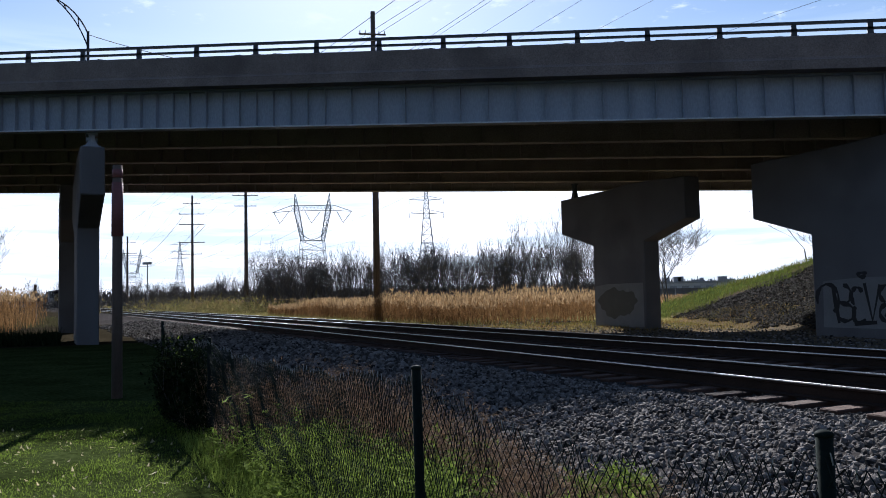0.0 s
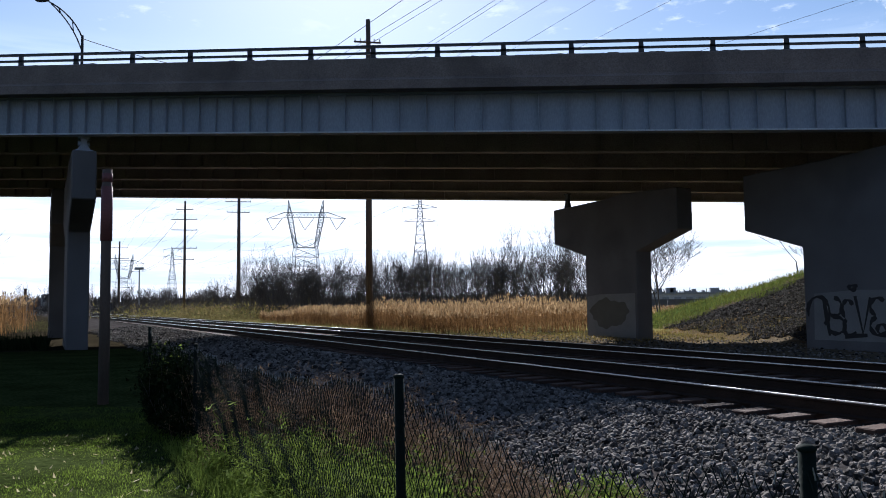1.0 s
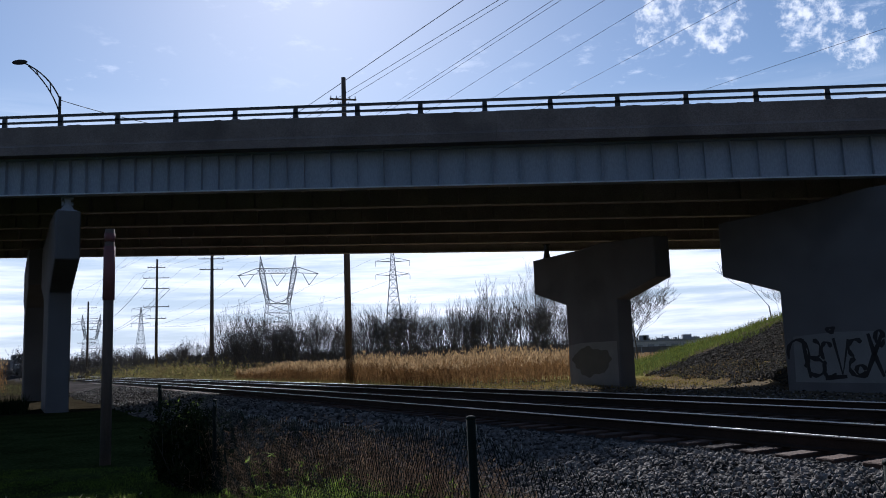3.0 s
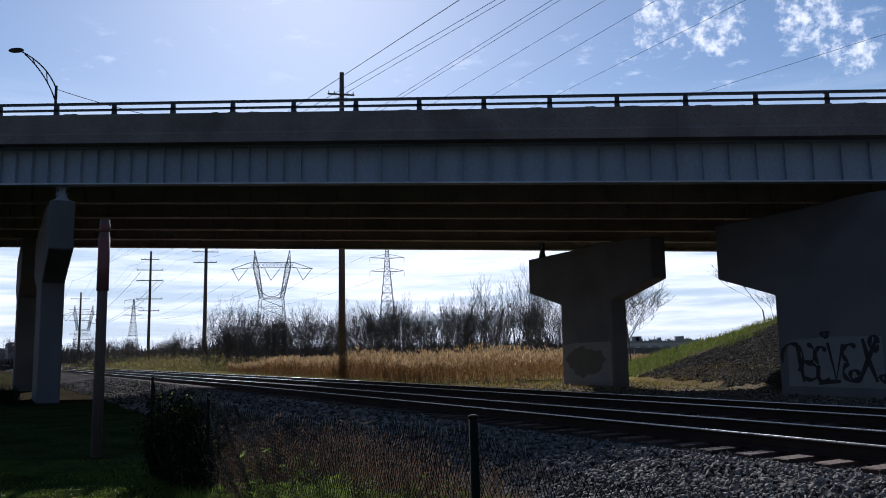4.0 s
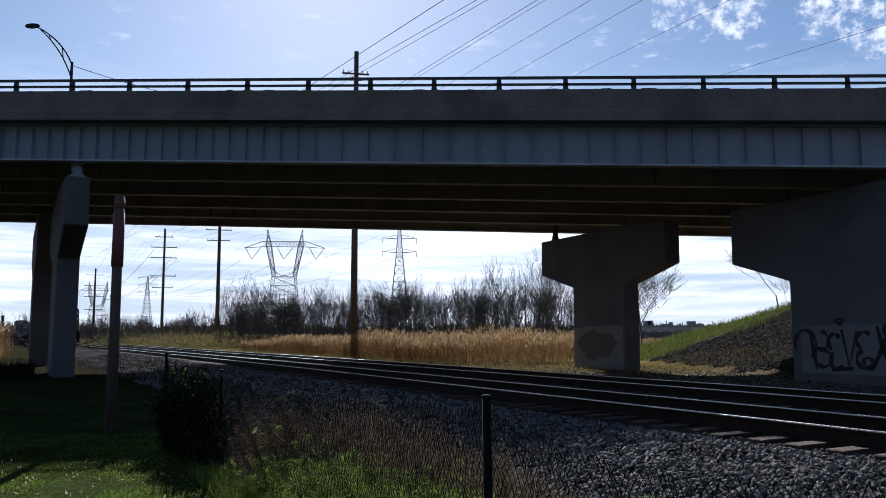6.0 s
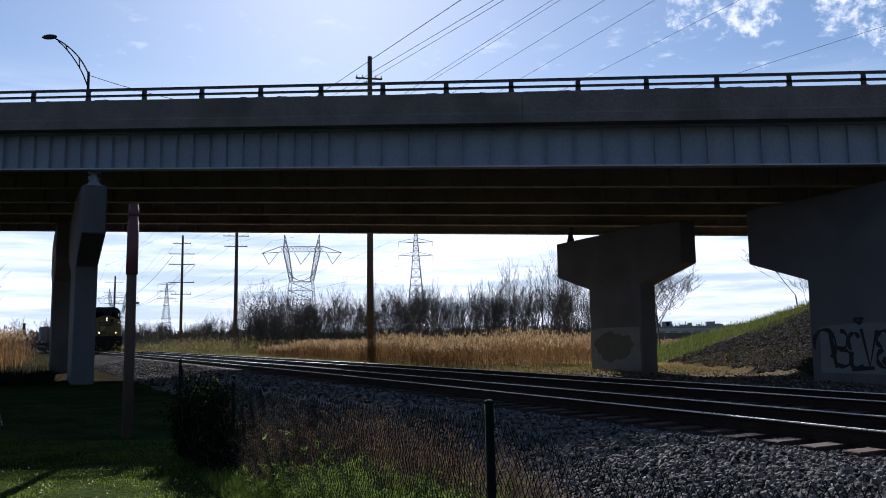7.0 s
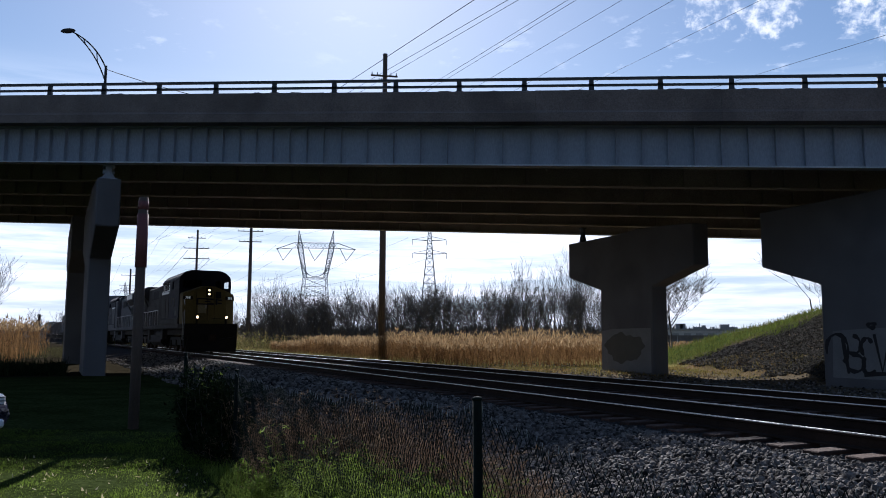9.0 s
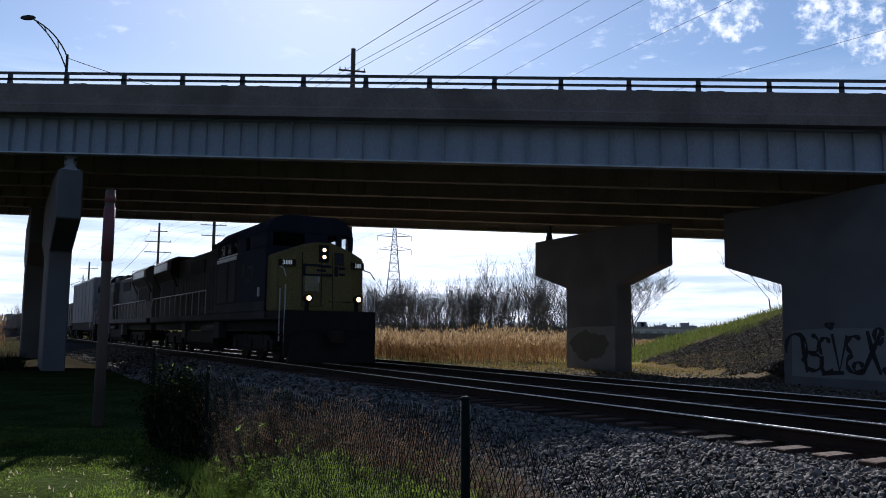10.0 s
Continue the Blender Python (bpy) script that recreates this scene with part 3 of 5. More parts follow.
def truck(parent, y, wheels):
    for side in (-1, 1):
        x = side * 1.02
        bm = bmesh.new()
        span = (wheels - 1) * 0.95 + 0.55
        prism(bm, [(-span, 0.42), (span, 0.42), (span, 0.72), (span - 0.5, 0.92), (-span + 0.5, 0.92), (-span, 0.72)], -0.09, 0.09, pose(x, y, 0, 0, 0, 90))
        for k in range(wheels):
            yy = y + (k - (wheels - 1) / 2) * 1.9
            box(bm, x - 0.16, x + 0.16, yy - 0.17, yy + 0.17, 0.38, 0.74)
            rod(bm, (x, yy + 0.5, 0.6), (x, yy + 0.5, 0.95), 0.11, sides=8)
        part("truck_frame", bm, M_BLACK, parent)
    for k in range(wheels):
        yy = y + (k - (wheels - 1) / 2) * 1.9
        bm = bmesh.new()
        for x in (-0.73, 0.73):
            rod(bm, (x - 0.06, yy, 0.5), (x + 0.06, yy, 0.5), 0.5, sides=24)
            rod(bm, (x - 0.09 * (1 if x > 0 else -1), yy, 0.5), (x - 0.05 * (1 if x > 0 else -1), yy, 0.5), 0.53, sides=24)
        rod(bm, (-0.73, yy, 0.5), (0.73, yy, 0.5), 0.09, sides=8)
        part("wheelset", bm, M_RUST, parent, "worn steel wheelset")


def text_mesh(name, text, size, m, material, parent):
    cu = bpy.data.curves.new(name, "FONT")
    cu.body, cu.size, cu.align_x, cu.align_y, cu.extrude = text, size, "CENTER", "CENTER", 0.004
    tmp = new(name, cu)
    me = bpy.data.meshes.new_from_object(tmp.evaluated_get(bpy.context.evaluated_depsgraph_get()))
    bpy.data.objects.remove(tmp)
    me.materials.clear()
    me.materials.append(material)
    ob = new(name, me)
    ob.parent, ob.matrix_basis = parent, m
    return ob


LOCO = 23.8


def locomotive(label, nose_mat, side_mat, lit):
    """A wide-nosed freight locomotive: x across, y back from the coupler, z up from the rail."""
    lo = thing("locomotive", label, "locomotive", group="locomotives of the train")
    floor_z = 1.70
    part("underframe", boxes((-1.5, 1.5, 0.6, LOCO - 0.3, 1.42, floor_z - 0.004), (-1.2, 1.2, 0.8, LOCO - 0.4, 1.05, 1.42), bevel=0.02), M_BLACK, lo)
    # pilot with plough, corner steps and coupler
    bm = bmesh.new()
    prism(bm, [(-1.5, 0.3), (1.5, 0.3), (1.52, 0.9), (1.5, floor_z), (-1.5, floor_z), (-1.52, 0.9)], 0.46, 0.62)
    prism(bm, [(-1.45, 0.10), (1.45, 0.10), (1.3, 0.95), (0.35, 0.80), (-0.35, 0.80), (-1.3, 0.95)], 0.25, 0.46)
    part("pilot", bm, M_BLACK, lo, "black snowplough pilot")
    part("coupler", boxes((-0.16, 0.16, 0.0, 0.5, 0.76, 1.02), (-0.2, 0.2, -0.12, 0.12, 0.70, 1.08), bevel=0.03), M_RUST, lo)
    for side in (-1, 1):
        tube("cut_lever", [(side * 1.45, 0.42, 0.95), (side * 0.9, 0.36, 1.1), (side * 0.2, 0.3, 1.12)], 0.018, M_BLACK, lo, 5)
        bm = bmesh.new()
        rod(bm, (side * 0.35, 0.42, 1.0), (side * 0.42, 0.2, 0.6), 0.035, sides=6)
        part("brake_hose", bm, M_BLACK, lo)
    # short nose: a flat front between two angled facets, its roof rising to the middle
    def face_y(x, z):
        return 1.16 + max(0.0, abs(x) - 0.95) * 0.42 + (z - floor_z) * 0.05

    rim = [(-1.48, floor_z), (-0.95, floor_z), (0.95, floor_z), (1.48, floor_z), (1.48, 3.48), (0.95, 3.684), (0.28, 3.94), (-0.28, 3.94), (-0.95, 3.684), (-1.48, 3.48)]
    bm = bmesh.new()
    front = [bm.verts.new((x, face_y(x, z), z)) for x, z in rim]
    back = [bm.verts.new((x, 2.5, z + (0.06 if z > 2 else 0))) for x, z in rim]
    for ids in ((1, 2, 5, 6, 7, 8), (0, 1, 8, 9), (2, 3, 4, 5)):
        bm.faces.new([front[k] for k in ids])
    for i in range(len(rim)):
        k = (i + 1) % len(rim)
        bm.faces.new((front[i], back[i], back[k], front[k]))
    bmesh.ops.recalc_face_normals(bm, faces=bm.faces[:])
    bmesh.ops.bevel(bm, geom=[e for e in bm.edges if len(e.link_faces) == 2], offset=0.04, segments=2, affect="EDGES")
    nose = part("nose", bm, nose_mat, lo, "angular wide nose")

    def plate(name, x, z, w, h, t, material, label_="", turn=0):
        ob = part(name, boxes((-w / 2, w / 2, -h / 2, h / 2, 0, t), bevel=min(0.012, t / 3)), material, nose, label_)
        ob.matrix_basis = pose(x, face_y(x, z) + 0.003, z, 87.1, 0, turn)
        return ob

    door = plate("nose_door", -0.42, 2.72, 0.62, 1.75, 0.03, nose_mat)
    for x in (-0.32, 0.32):
        part("door_seam", boxes((x - 0.012, x + 0.012, -0.86, 0.86, 0.028, 0.036)), M_BLACK, door)
    part("door_handle", boxes((0.2, 0.25, -0.1, 0.1, 0.03, 0.07), bevel=0.01), M_HANDRAIL, door)
    plate("door_panel", -0.42, 2.58, 0.48, 0.5, 0.045, M_FADED, "paler repainted door panel")
    plate("nose_seam", 0.30, 2.70, 0.02, 1.8, 0.012, M_BLACK)
    plate("nose_seam", 0.58, 2.02, 0.85, 0.02, 0.012, M_BLACK)
    plate("door_window", 0.52, 3.42, 0.32, 0.40, 0.03, M_GLASS)
    for dx, dz, w, h in ((-0.42, 3.18, 0.62, 0.09), (-0.42, 2.86, 0.60, 0.09), (-0.68, 3.02, 0.10, 0.30), (0.02, 3.16, 0.46, 0.09), (-0.1, 3.02, 0.34, 0.08), (0.08, 2.88, 0.44, 0.09), (0.42, 3.02, 0.12, 0.34), (0.62, 3.12, 0.22, 0.08), (0.62, 2.92, 0.22, 0.08)):
        plate("emblem_bar", dx, dz, w, h, 0.036, M_BLUE)
    for side in (-1, 1):
        nb = plate("number_board", side * 1.20, 3.23, 0.58, 0.24, 0.05, M_BLACK, "black number board with pale digits", side * 22.8)
        part("board_rim", boxes((-0.29, 0.29, 0.105, 0.12, 0.05, 0.058), (-0.29, 0.29, -0.12, -0.105, 0.05, 0.058), (-0.29, -0.275, -0.105, 0.105, 0.05, 0.058), (0.275, 0.29, -0.105, 0.105, 0.05, 0.058)), nose_mat, nb)
        text_mesh("digits", "388", 0.21, pose(0, 0, 0.052), M_NUMBER if lit else M_HANDRAIL, nb)
    hb = plate("headlight_housing", -0.02, 3.57, 0.33, 0.56, 0.06, M_BLACK)
    lamp = M_LIGHT if lit else M_GLASS
    for z in (-0.115, 0.115):
        bm = bmesh.new()
        rod(bm, (0, z, 0.05), (0, z, 0.085), 0.075, sides=16)
        part("headlight_bezel", bm, M_GALV, hb)
        bm = bmesh.new()
        rod(bm, (0, z, 0.08), (0, z, 0.095), 0.06, sides=16)
        part("headlight", bm, lamp, hb, "lit headlight" if lit else "")
    for x in (-0.83, 0.83):
        bm = bmesh.new()
        rod(bm, (x, 0.50, 2.08), (x, 0.28, 2.08), 0.12, 0.14, sides=16)
        box(bm, x - 0.05, x + 0.05, 0.42, 0.52, floor_z, 2.0)
        dl = part("ditch_light", bm, M_BLACK, lo)
        bm = bmesh.new()
        rod(bm, (x, 0.285, 2.08), (x, 0.262, 2.08), 0.075, sides=16)
        part("lens", bm, lamp, dl, "lit lens" if lit else "")
    # cab: lower body, window band with real openings, chamfered roof
    y0, y1 = 2.5, 8.9
    sill, head = 3.88, 4.34
    bm = boxes((-1.54, 1.54, y0, y1, floor_z, sill), bevel=0.03)
    cab = part("cab", bm, M_BLUE, lo, "dark blue cab")
    bm = bmesh.new()
    prism(bm, [(-1.54, head), (1.54, head), (1.50, 4.55), (1.22, 4.84), (0.85, 4.96), (-0.85, 4.96), (-1.22, 4.84), (-1.50, 4.55)], y0 - 0.02, y1)
    bmesh.ops.bevel(bm, geom=bm.edges[:], offset=0.04, segments=2, affect="EDGES")
    part("cab_roof", bm, M_BLUE, cab)
    solid = [(-1.54, -1.32, y0, y0 + 0.12), (1.40, 1.54, y0, y0 + 0.1), (-0.22, 0.60, y0, y0 + 0.1), (0.92, 1.12, y0, y0 + 0.1), (-1.54, 1.54, y1 - 0.1, y1), (-1.2, 0.3, 5.4, 5.5),
             (-1.54, -1.44, y0 + 0.12, 4.45), (-1.54, -1.44, 4.95, 6.0), (-1.54, -1.44, 6.75, 6.95), (-1.54, -1.44, 7.7, 7.85), (-1.54, -1.44, 8.6, y1 - 0.1), (1.44, 1.54, 4.5, y1 - 0.1)]
    for a, b, c, e in solid:
        part("window_post", boxes((a, b, c, e, sill - 0.004, head + 0.004)), M_BLUE, cab)
    for a, b in ((-1.32, -0.22), (0.22, 1.40)):
        part("windshield", boxes((a, b, y0 + 0.04, y0 + 0.055, sill, head)), M_PANE, cab)
    for a, b in ((6.0, 6.75), (6.95, 7.7), (7.85, 8.6)):
        part("side_window", boxes((-1.50, -1.485, a, b, sill, head)), M_PANE, cab)
        part("window_sill", boxes((-1.56, -1.53, a - 0.04, b + 0.04, sill - 0.05, sill)), M_GALV, cab)
    for side in (-1, 1):
        part("window_visor", boxes((side * 1.55 - 0.05, side * 1.55 + 0.09, 5.9, 8.7, head + 0.05, head + 0.09)), M_BLUE, cab)
        for a, b in ((6.1, 7.1), (7.25, 8.7)):
            part("cab_panel", boxes((side * 1.545 - 0.015, side * 1.545 + 0.015, a, b, 2.1, 3.62), bevel=0.01), side_mat, cab)
        part("cab_band", boxes((side * 1.545 - 0.02, side * 1.545 + 0.02, 6.05, 8.85, 3.66, 3.80), bevel=0.01), M_GALV, cab)
        for a, b, z0, z1 in ((3.9, 4.6, 3.2, 3.3), (3.8, 4.0, 2.8, 3.2), (4.1, 4.8, 2.75, 2.85), (4.9, 5.3, 2.95, 3.4)):
            part("emblem_bar", boxes((side * 1.545 - 0.008, side * 1.545 + 0.008, a, b, z0, z1)), side_mat, cab)
        part("walkway_step", boxes((side * 1.545 - 0.02, side * 1.545 + 0.02, 2.5, 8.9, floor_z + 0.02, 2.04), bevel=0.01), side_mat, cab)
        part("mirror", boxes((side * 1.62 - 0.03, side * 1.62 + 0.03, 2.92, 3.0, 2.2, 2.5)), M_HANDRAIL, cab)
    bm = bmesh.new()
    rod(bm, (-0.5, 4.4, 4.94), (-0.5, 4.4, 5.06), 0.12, sides=12)
    part("horn", bm, M_GALV, cab)
    # tall equipment block behind the cab
    part("equipment_locker", boxes((-1.5, 1.5, 8.905, 10.6, floor_z, 4.35), (-1.2, 1.2, 8.905, 10.6, 4.35, 4.72), bevel=0.05), side_mat, lo)
    part("exhaust_stack", boxes((-0.95, 0.95, 10.605, 12.4, 4.4, 4.80), bevel=0.05), M_BLACK, lo)
    hood = part("hood", boxes((-1.15, 1.15, 10.605, 18.2, floor_z, 4.50), bevel=0.09), side_mat, lo, "grimy engine hood")
    first = None
    for side in (-1, 1):
        for k in range(12):
            if first is None:
                bm = boxes((-0.02, 0.02, 0.03, 0.56, 0.0, 1.75), bevel=0.01)
                box(bm, -0.035, 0.035, 0.47, 0.50, 0.7, 0.95)
                first = part("hood_door", bm, side_mat, hood)
                ob = first
            else:
                ob = new("hood_door", first.data)
                ob.parent = hood
            ob.location = (side * 1.155, 10.75 + k * 0.61, floor_z + 0.08)
        for k in range(9):
            part("door_gap", boxes((side * 1.158 - 0.006, side * 1.158 + 0.006, 11.34 + k * 0.61, 11.37 + k * 0.61, floor_z + 0.1, 3.5)), M_BLACK, hood)
        for k in range(3):
            part("locker_door", boxes((side * 1.505 - 0.02, side * 1.505 + 0.02, 8.98 + k * 0.53, 9.46 + k * 0.53, 1.85, 3.7), bevel=0.012), side_mat, lo)
        part("intake_grille", boxes((side * 1.16 - 0.03, side * 1.16 + 0.03, 12.6, 15.4, 3.62, 4.2), bevel=0.01), M_BLACK, hood)
    # radiator section with overhanging wings on slanted brackets
    bm = bmesh.new()
    prism(bm, [(-1.15, floor_z), (1.15, floor_z), (1.15, 3.6), (1.56, 4.02), (1.56, 4.5), (1.25, 4.74), (-1.25, 4.74), (-1.56, 4.5), (-1.56, 4.02), (-1.15, 3.6)], 18.205, 23.0)
    bmesh.ops.bevel(bm, geom=bm.edges[:], offset=0.04, segments=1, affect="EDGES")
    rad = part("radiator_cab", bm, side_mat, lo, "flared radiator section")
    for side in (-1, 1):
        part("radiator_grille", boxes((side * 1.565 - 0.02, side * 1.565 + 0.02, 19.0, 22.6, 4.08, 4.46), bevel=0.01), M_GALV, rad)
        part("radiator_screen", boxes((side * 1.16 - 0.02, side * 1.16 + 0.02, 18.9, 22.3, 2.7, 3.55), bevel=0.01), M_BLACK, rad)
        for y in (18.3, 22.8):
            bm = bmesh.new()
            rod(bm, (side * 1.17, y, 3.2), (side * 1.54, y, 4.0), 0.05, sides=6)
            part("bracket", bm, side_mat, rad)
    # walkway, steps and handrails
    for side in (-1, 1):
        x = side * 1.5
        part("walkway_edge", boxes((x - 0.03, x + 0.03, 2.5, LOCO - 0.3, 1.48, floor_z + 0.02)), side_mat, lo)
        tube("handrail", [(x, 10.8, 2.72), (x, LOCO - 0.8, 2.72), (x, LOCO - 0.35, 2.3)], 0.025, M_HANDRAIL, lo, 6)
        for y in np.arange(10.8, LOCO - 0.5, 1.25):
            tube("stanchion", [(x, y, floor_z), (x, y, 2.73)], 0.022, M_HANDRAIL, lo, 6)
        tube("grab_rail", [(x, 0.55, 0.75), (x, 0.55, 2.5)], 0.022, M_HANDRAIL, lo, 6)
        tube("grab_rail", [(x, 1.05, 0.75), (x, 1.05, 2.4)], 0.022, M_HANDRAIL, lo, 6)
        tube("porch_rail", [(x, 0.55, 2.75), (x * 0.98, 0.85, 3.0), (x * 0.95, 1.3, 3.1)], 0.02, M_HANDRAIL, lo, 6)
        for a, z in ((0.62, 0.5), (0.66, 0.92), (LOCO - 1.1, 0.5), (LOCO - 1.1, 0.92)):
            part("step", boxes((x - side * 0.35, x + side * 0.02, a, a + 0.5, z, z + 0.05)), M_BLACK, lo)
        bm = bmesh.new()
        rod(bm, (side * 1.28, 9.4, 1.12), (side * 1.28, 11.6, 1.12), 0.2, sides=14)
        part("air_tank", bm, M_LOCOGREY, lo)
        part("battery_box", boxes((side * 1.2, side * 1.49, 8.5, 9.3, 0.75, 1.4), bevel=0.02), side_mat, lo)
        part("battery_box", boxes((side * 1.2, side * 1.49, 14.6, 15.3, 0.7, 1.4), bevel=0.02), side_mat, lo)
    bm = bmesh.new()
    prism(bm, [(-1.2, 0.32), (1.2, 0.32), (1.42, 0.55), (1.42, 1.04), (-1.42, 1.04), (-1.42, 0.55)], 9.6, 14.5)
    part("fuel_tank", bm, M_BLACK, lo)
    truck(lo, 5.3, 3)
    truck(lo, 18.6, 3)
    return lo


def freight_car(label, length, body_mat, kind_):
    fc = thing("freight_car", label, "freight car", group="freight cars of the train")
    part("underframe", boxes((-1.35, 1.35, 0.2, length - 0.2, 0.95, 1.2), (-0.3, 0.3, 0.0, length, 0.75, 1.0)), M_BLACK, fc)
    if kind_ == "box":
        bm = bmesh.new()
        z0, z1 = (1.6, 5.35) if body_mat is M_BOXCAR else (1.1, 4.3)
        prism(bm, [(-1.42, z0), (1.42, z0), (1.42, z1), (0.5, z1 + 0.06), (-0.5, z1 + 0.06), (-1.42, z1)], 0.5, length - 0.5)
        bmesh.ops.bevel(bm, geom=bm.edges[:], offset=0.03, segments=1, affect="EDGES")
        body = part("body", bm, body_mat, fc)
        part("load_sill", boxes((-1.3, 1.3, 0.6, length - 0.6, 1.2, z0)), M_BLACK, fc)
        n = int(length / (2.2 if body_mat is M_BOXCAR else 1.1))
        for side in (-1, 1):
            for k in range(n):
                y = 0.9 + k * (length - 1.8) / (n - 1)
                part("rib", boxes((side * 1.43 - 0.015, side * 1.43 + 0.015, y - 0.03, y + 0.03, z0 + 0.05, z1 - 0.08)), body_mat, body)
            part("top_rail", boxes((side * 1.43 - 0.02, side * 1.43 + 0.02, 0.5, length - 0.5, z1 - 0.12, z1)), M_GALV, body)
            part("landing_gear", boxes((side * 1.2 - 0.1, side * 1.2 + 0.1, 2.6, 3.6, 1.2, z0)), body_mat, fc)
    else:
        part("deck", boxes((-1.4, 1.4, 0.4, length - 0.4, 1.2, 1.34)), M_BLACK, fc)
        n = int((length - 1) // 6.2)
        for k in range(n):
            y0 = 0.6 + k * (length - 1.0) / n
            c = part("container", boxes((-1.25, 1.25, y0, y0 + (length - 1.0) / n - 0.2, 1.345, 3.7), bevel=0.04), body_mat if k % 2 == 0 else M_BOXCAR, fc, "ribbed steel container")
            for side in (-1, 1):
                for j in range(5):
                    y = y0 + 0.5 + j * ((length - 1) / n - 1.2) / 4
                    part("rib", boxes((side * 1.27 - 0.03, side * 1.27 + 0.03, y - 0.07, y + 0.07, 1.45, 3.6)), body_mat, c)
    truck(fc, 2.2, 2)
    truck(fc, length - 2.2, 2)
    return fc


def build_train():
    """Each row: the vehicle, metres behind the leading coupler, its length, and whether it runs backwards."""
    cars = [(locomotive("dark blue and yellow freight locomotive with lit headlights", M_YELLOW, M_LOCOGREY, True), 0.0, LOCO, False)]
    cars.append((locomotive("faded grey trailing freight locomotive running long hood first", M_LOCOGREY, M_PALEGREY, False), LOCO + 0.4, LOCO, True))
    boxcar = freight_car("flat car carrying a tall pale grey trailer body", 17.0, M_BOXCAR, "box")
    flat = freight_car("flat car loaded with grey and dark containers", 19.0, M_CARDARK, "flat")
    dark = freight_car("dark brown boxcar with ribbed sides in the train", 17.0, M_CARDARK, "box")
    kinds = ((boxcar, 17.0), (flat, 19.0), (dark, 17.0))
    s, used = 2 * LOCO + 1.0, set()
    for k in (0, 1, 1, 2, 1, 0, 1, 2, 2, 1, 1, 0, 1):
        ob, ln = kinds[k]
        if k in used:
            ob = copy_thing(ob, Matrix())
        used.add(k)
        cars.append((ob, s, ln, False))
        s += ln + 0.9
    return cars


TRAIN = build_train()


def nose_at(t):
    """Metres along the track of the leading coupler."""
    return 23.25 + 24.2 * (10 - t) - 0.15 * (10 - t) ** 2


def vehicle_pose(s, length, backwards):
    """Both trucks ride on the track, so that the body lies along the chord between them."""
    a, b = s + 0.22 * length, s + 0.78 * length
    run = (bend(b) - bend(a)) / (b - a)
    x = NOSE_D + bend(a) - run * 0.22 * length
    m = SLANT @ pose(x, s, RAIL_Z + 0.004, 0, 0, math.degrees(math.atan(-run)))
    return m @ pose(0, length, 0, 0, 0, 180) if backwards else m


# ---- poles, towers and wires ----


def wood_pole(label, x, y, height, r0, r1, arms):
    pl = thing("utility_pole", label, "utility pole", pose(x, y, 0), group="utility poles")
    bm = bmesh.new()
    rod(bm, (0, 0, -0.3), (0, 0, height), r0, r1, sides=12)
    part("pole", bm, M_WOODPOLE, pl, smooth=True)
    for z, half in arms:
        bm = boxes((-half, half, -0.05, 0.05, -0.055, 0.055))
        arm = part("crossarm", bm, M_WOODPOLE, pl)
        arm.matrix_basis = pose(0, -r1 - 0.05, z, 0, 0, 20)
        for e in (-1, -0.55, 0.55, 1):
            bm = bmesh.new()
            rod(bm, (e * (half - 0.08), 0, 0.07), (e * (half - 0.08), 0, 0.26), 0.045, 0.03, sides=8)
            part("insulator", bm, M_GALV, arm)
    return pl


def lattice(bmsegs, a, b, wa, wb, n):
    """Square lattice leg between heights, half widths wa and wb."""
    for k in range(n):
        t0, t1 = k / n, (k + 1) / n
        z0, z1 = a[2] + (b[2] - a[2]) * t0, a[2] + (b[2] - a[2]) * t1
        w0, w1 = wa + (wb - wa) * t0, wa + (wb - wa) * t1
        x0, x1 = a[0] + (b[0] - a[0]) * t0, a[0] + (b[0] - a[0]) * t1
        cs = ((-1, -1), (1, -1), (1, 1), (-1, 1))
        for i in range(4):
            p, q = cs[i], cs[(i + 1) % 4]
            A0, B0 = (x0 + p[0] * w0, p[1] * w0, z0), (x0 + q[0] * w0, q[1] * w0, z0)
            A1, B1 = (x1 + p[0] * w1, p[1] * w1, z1), (x1 + q[0] * w1, q[1] * w1, z1)
            bmsegs.append((A0, A1, 0.085, 0.085))
            bmsegs.append((A0, B1, 0.05, 0.05))
            bmsegs.append((B0, A1, 0.05, 0.05))
            bmsegs.append((A1, B1, 0.07, 0.07))


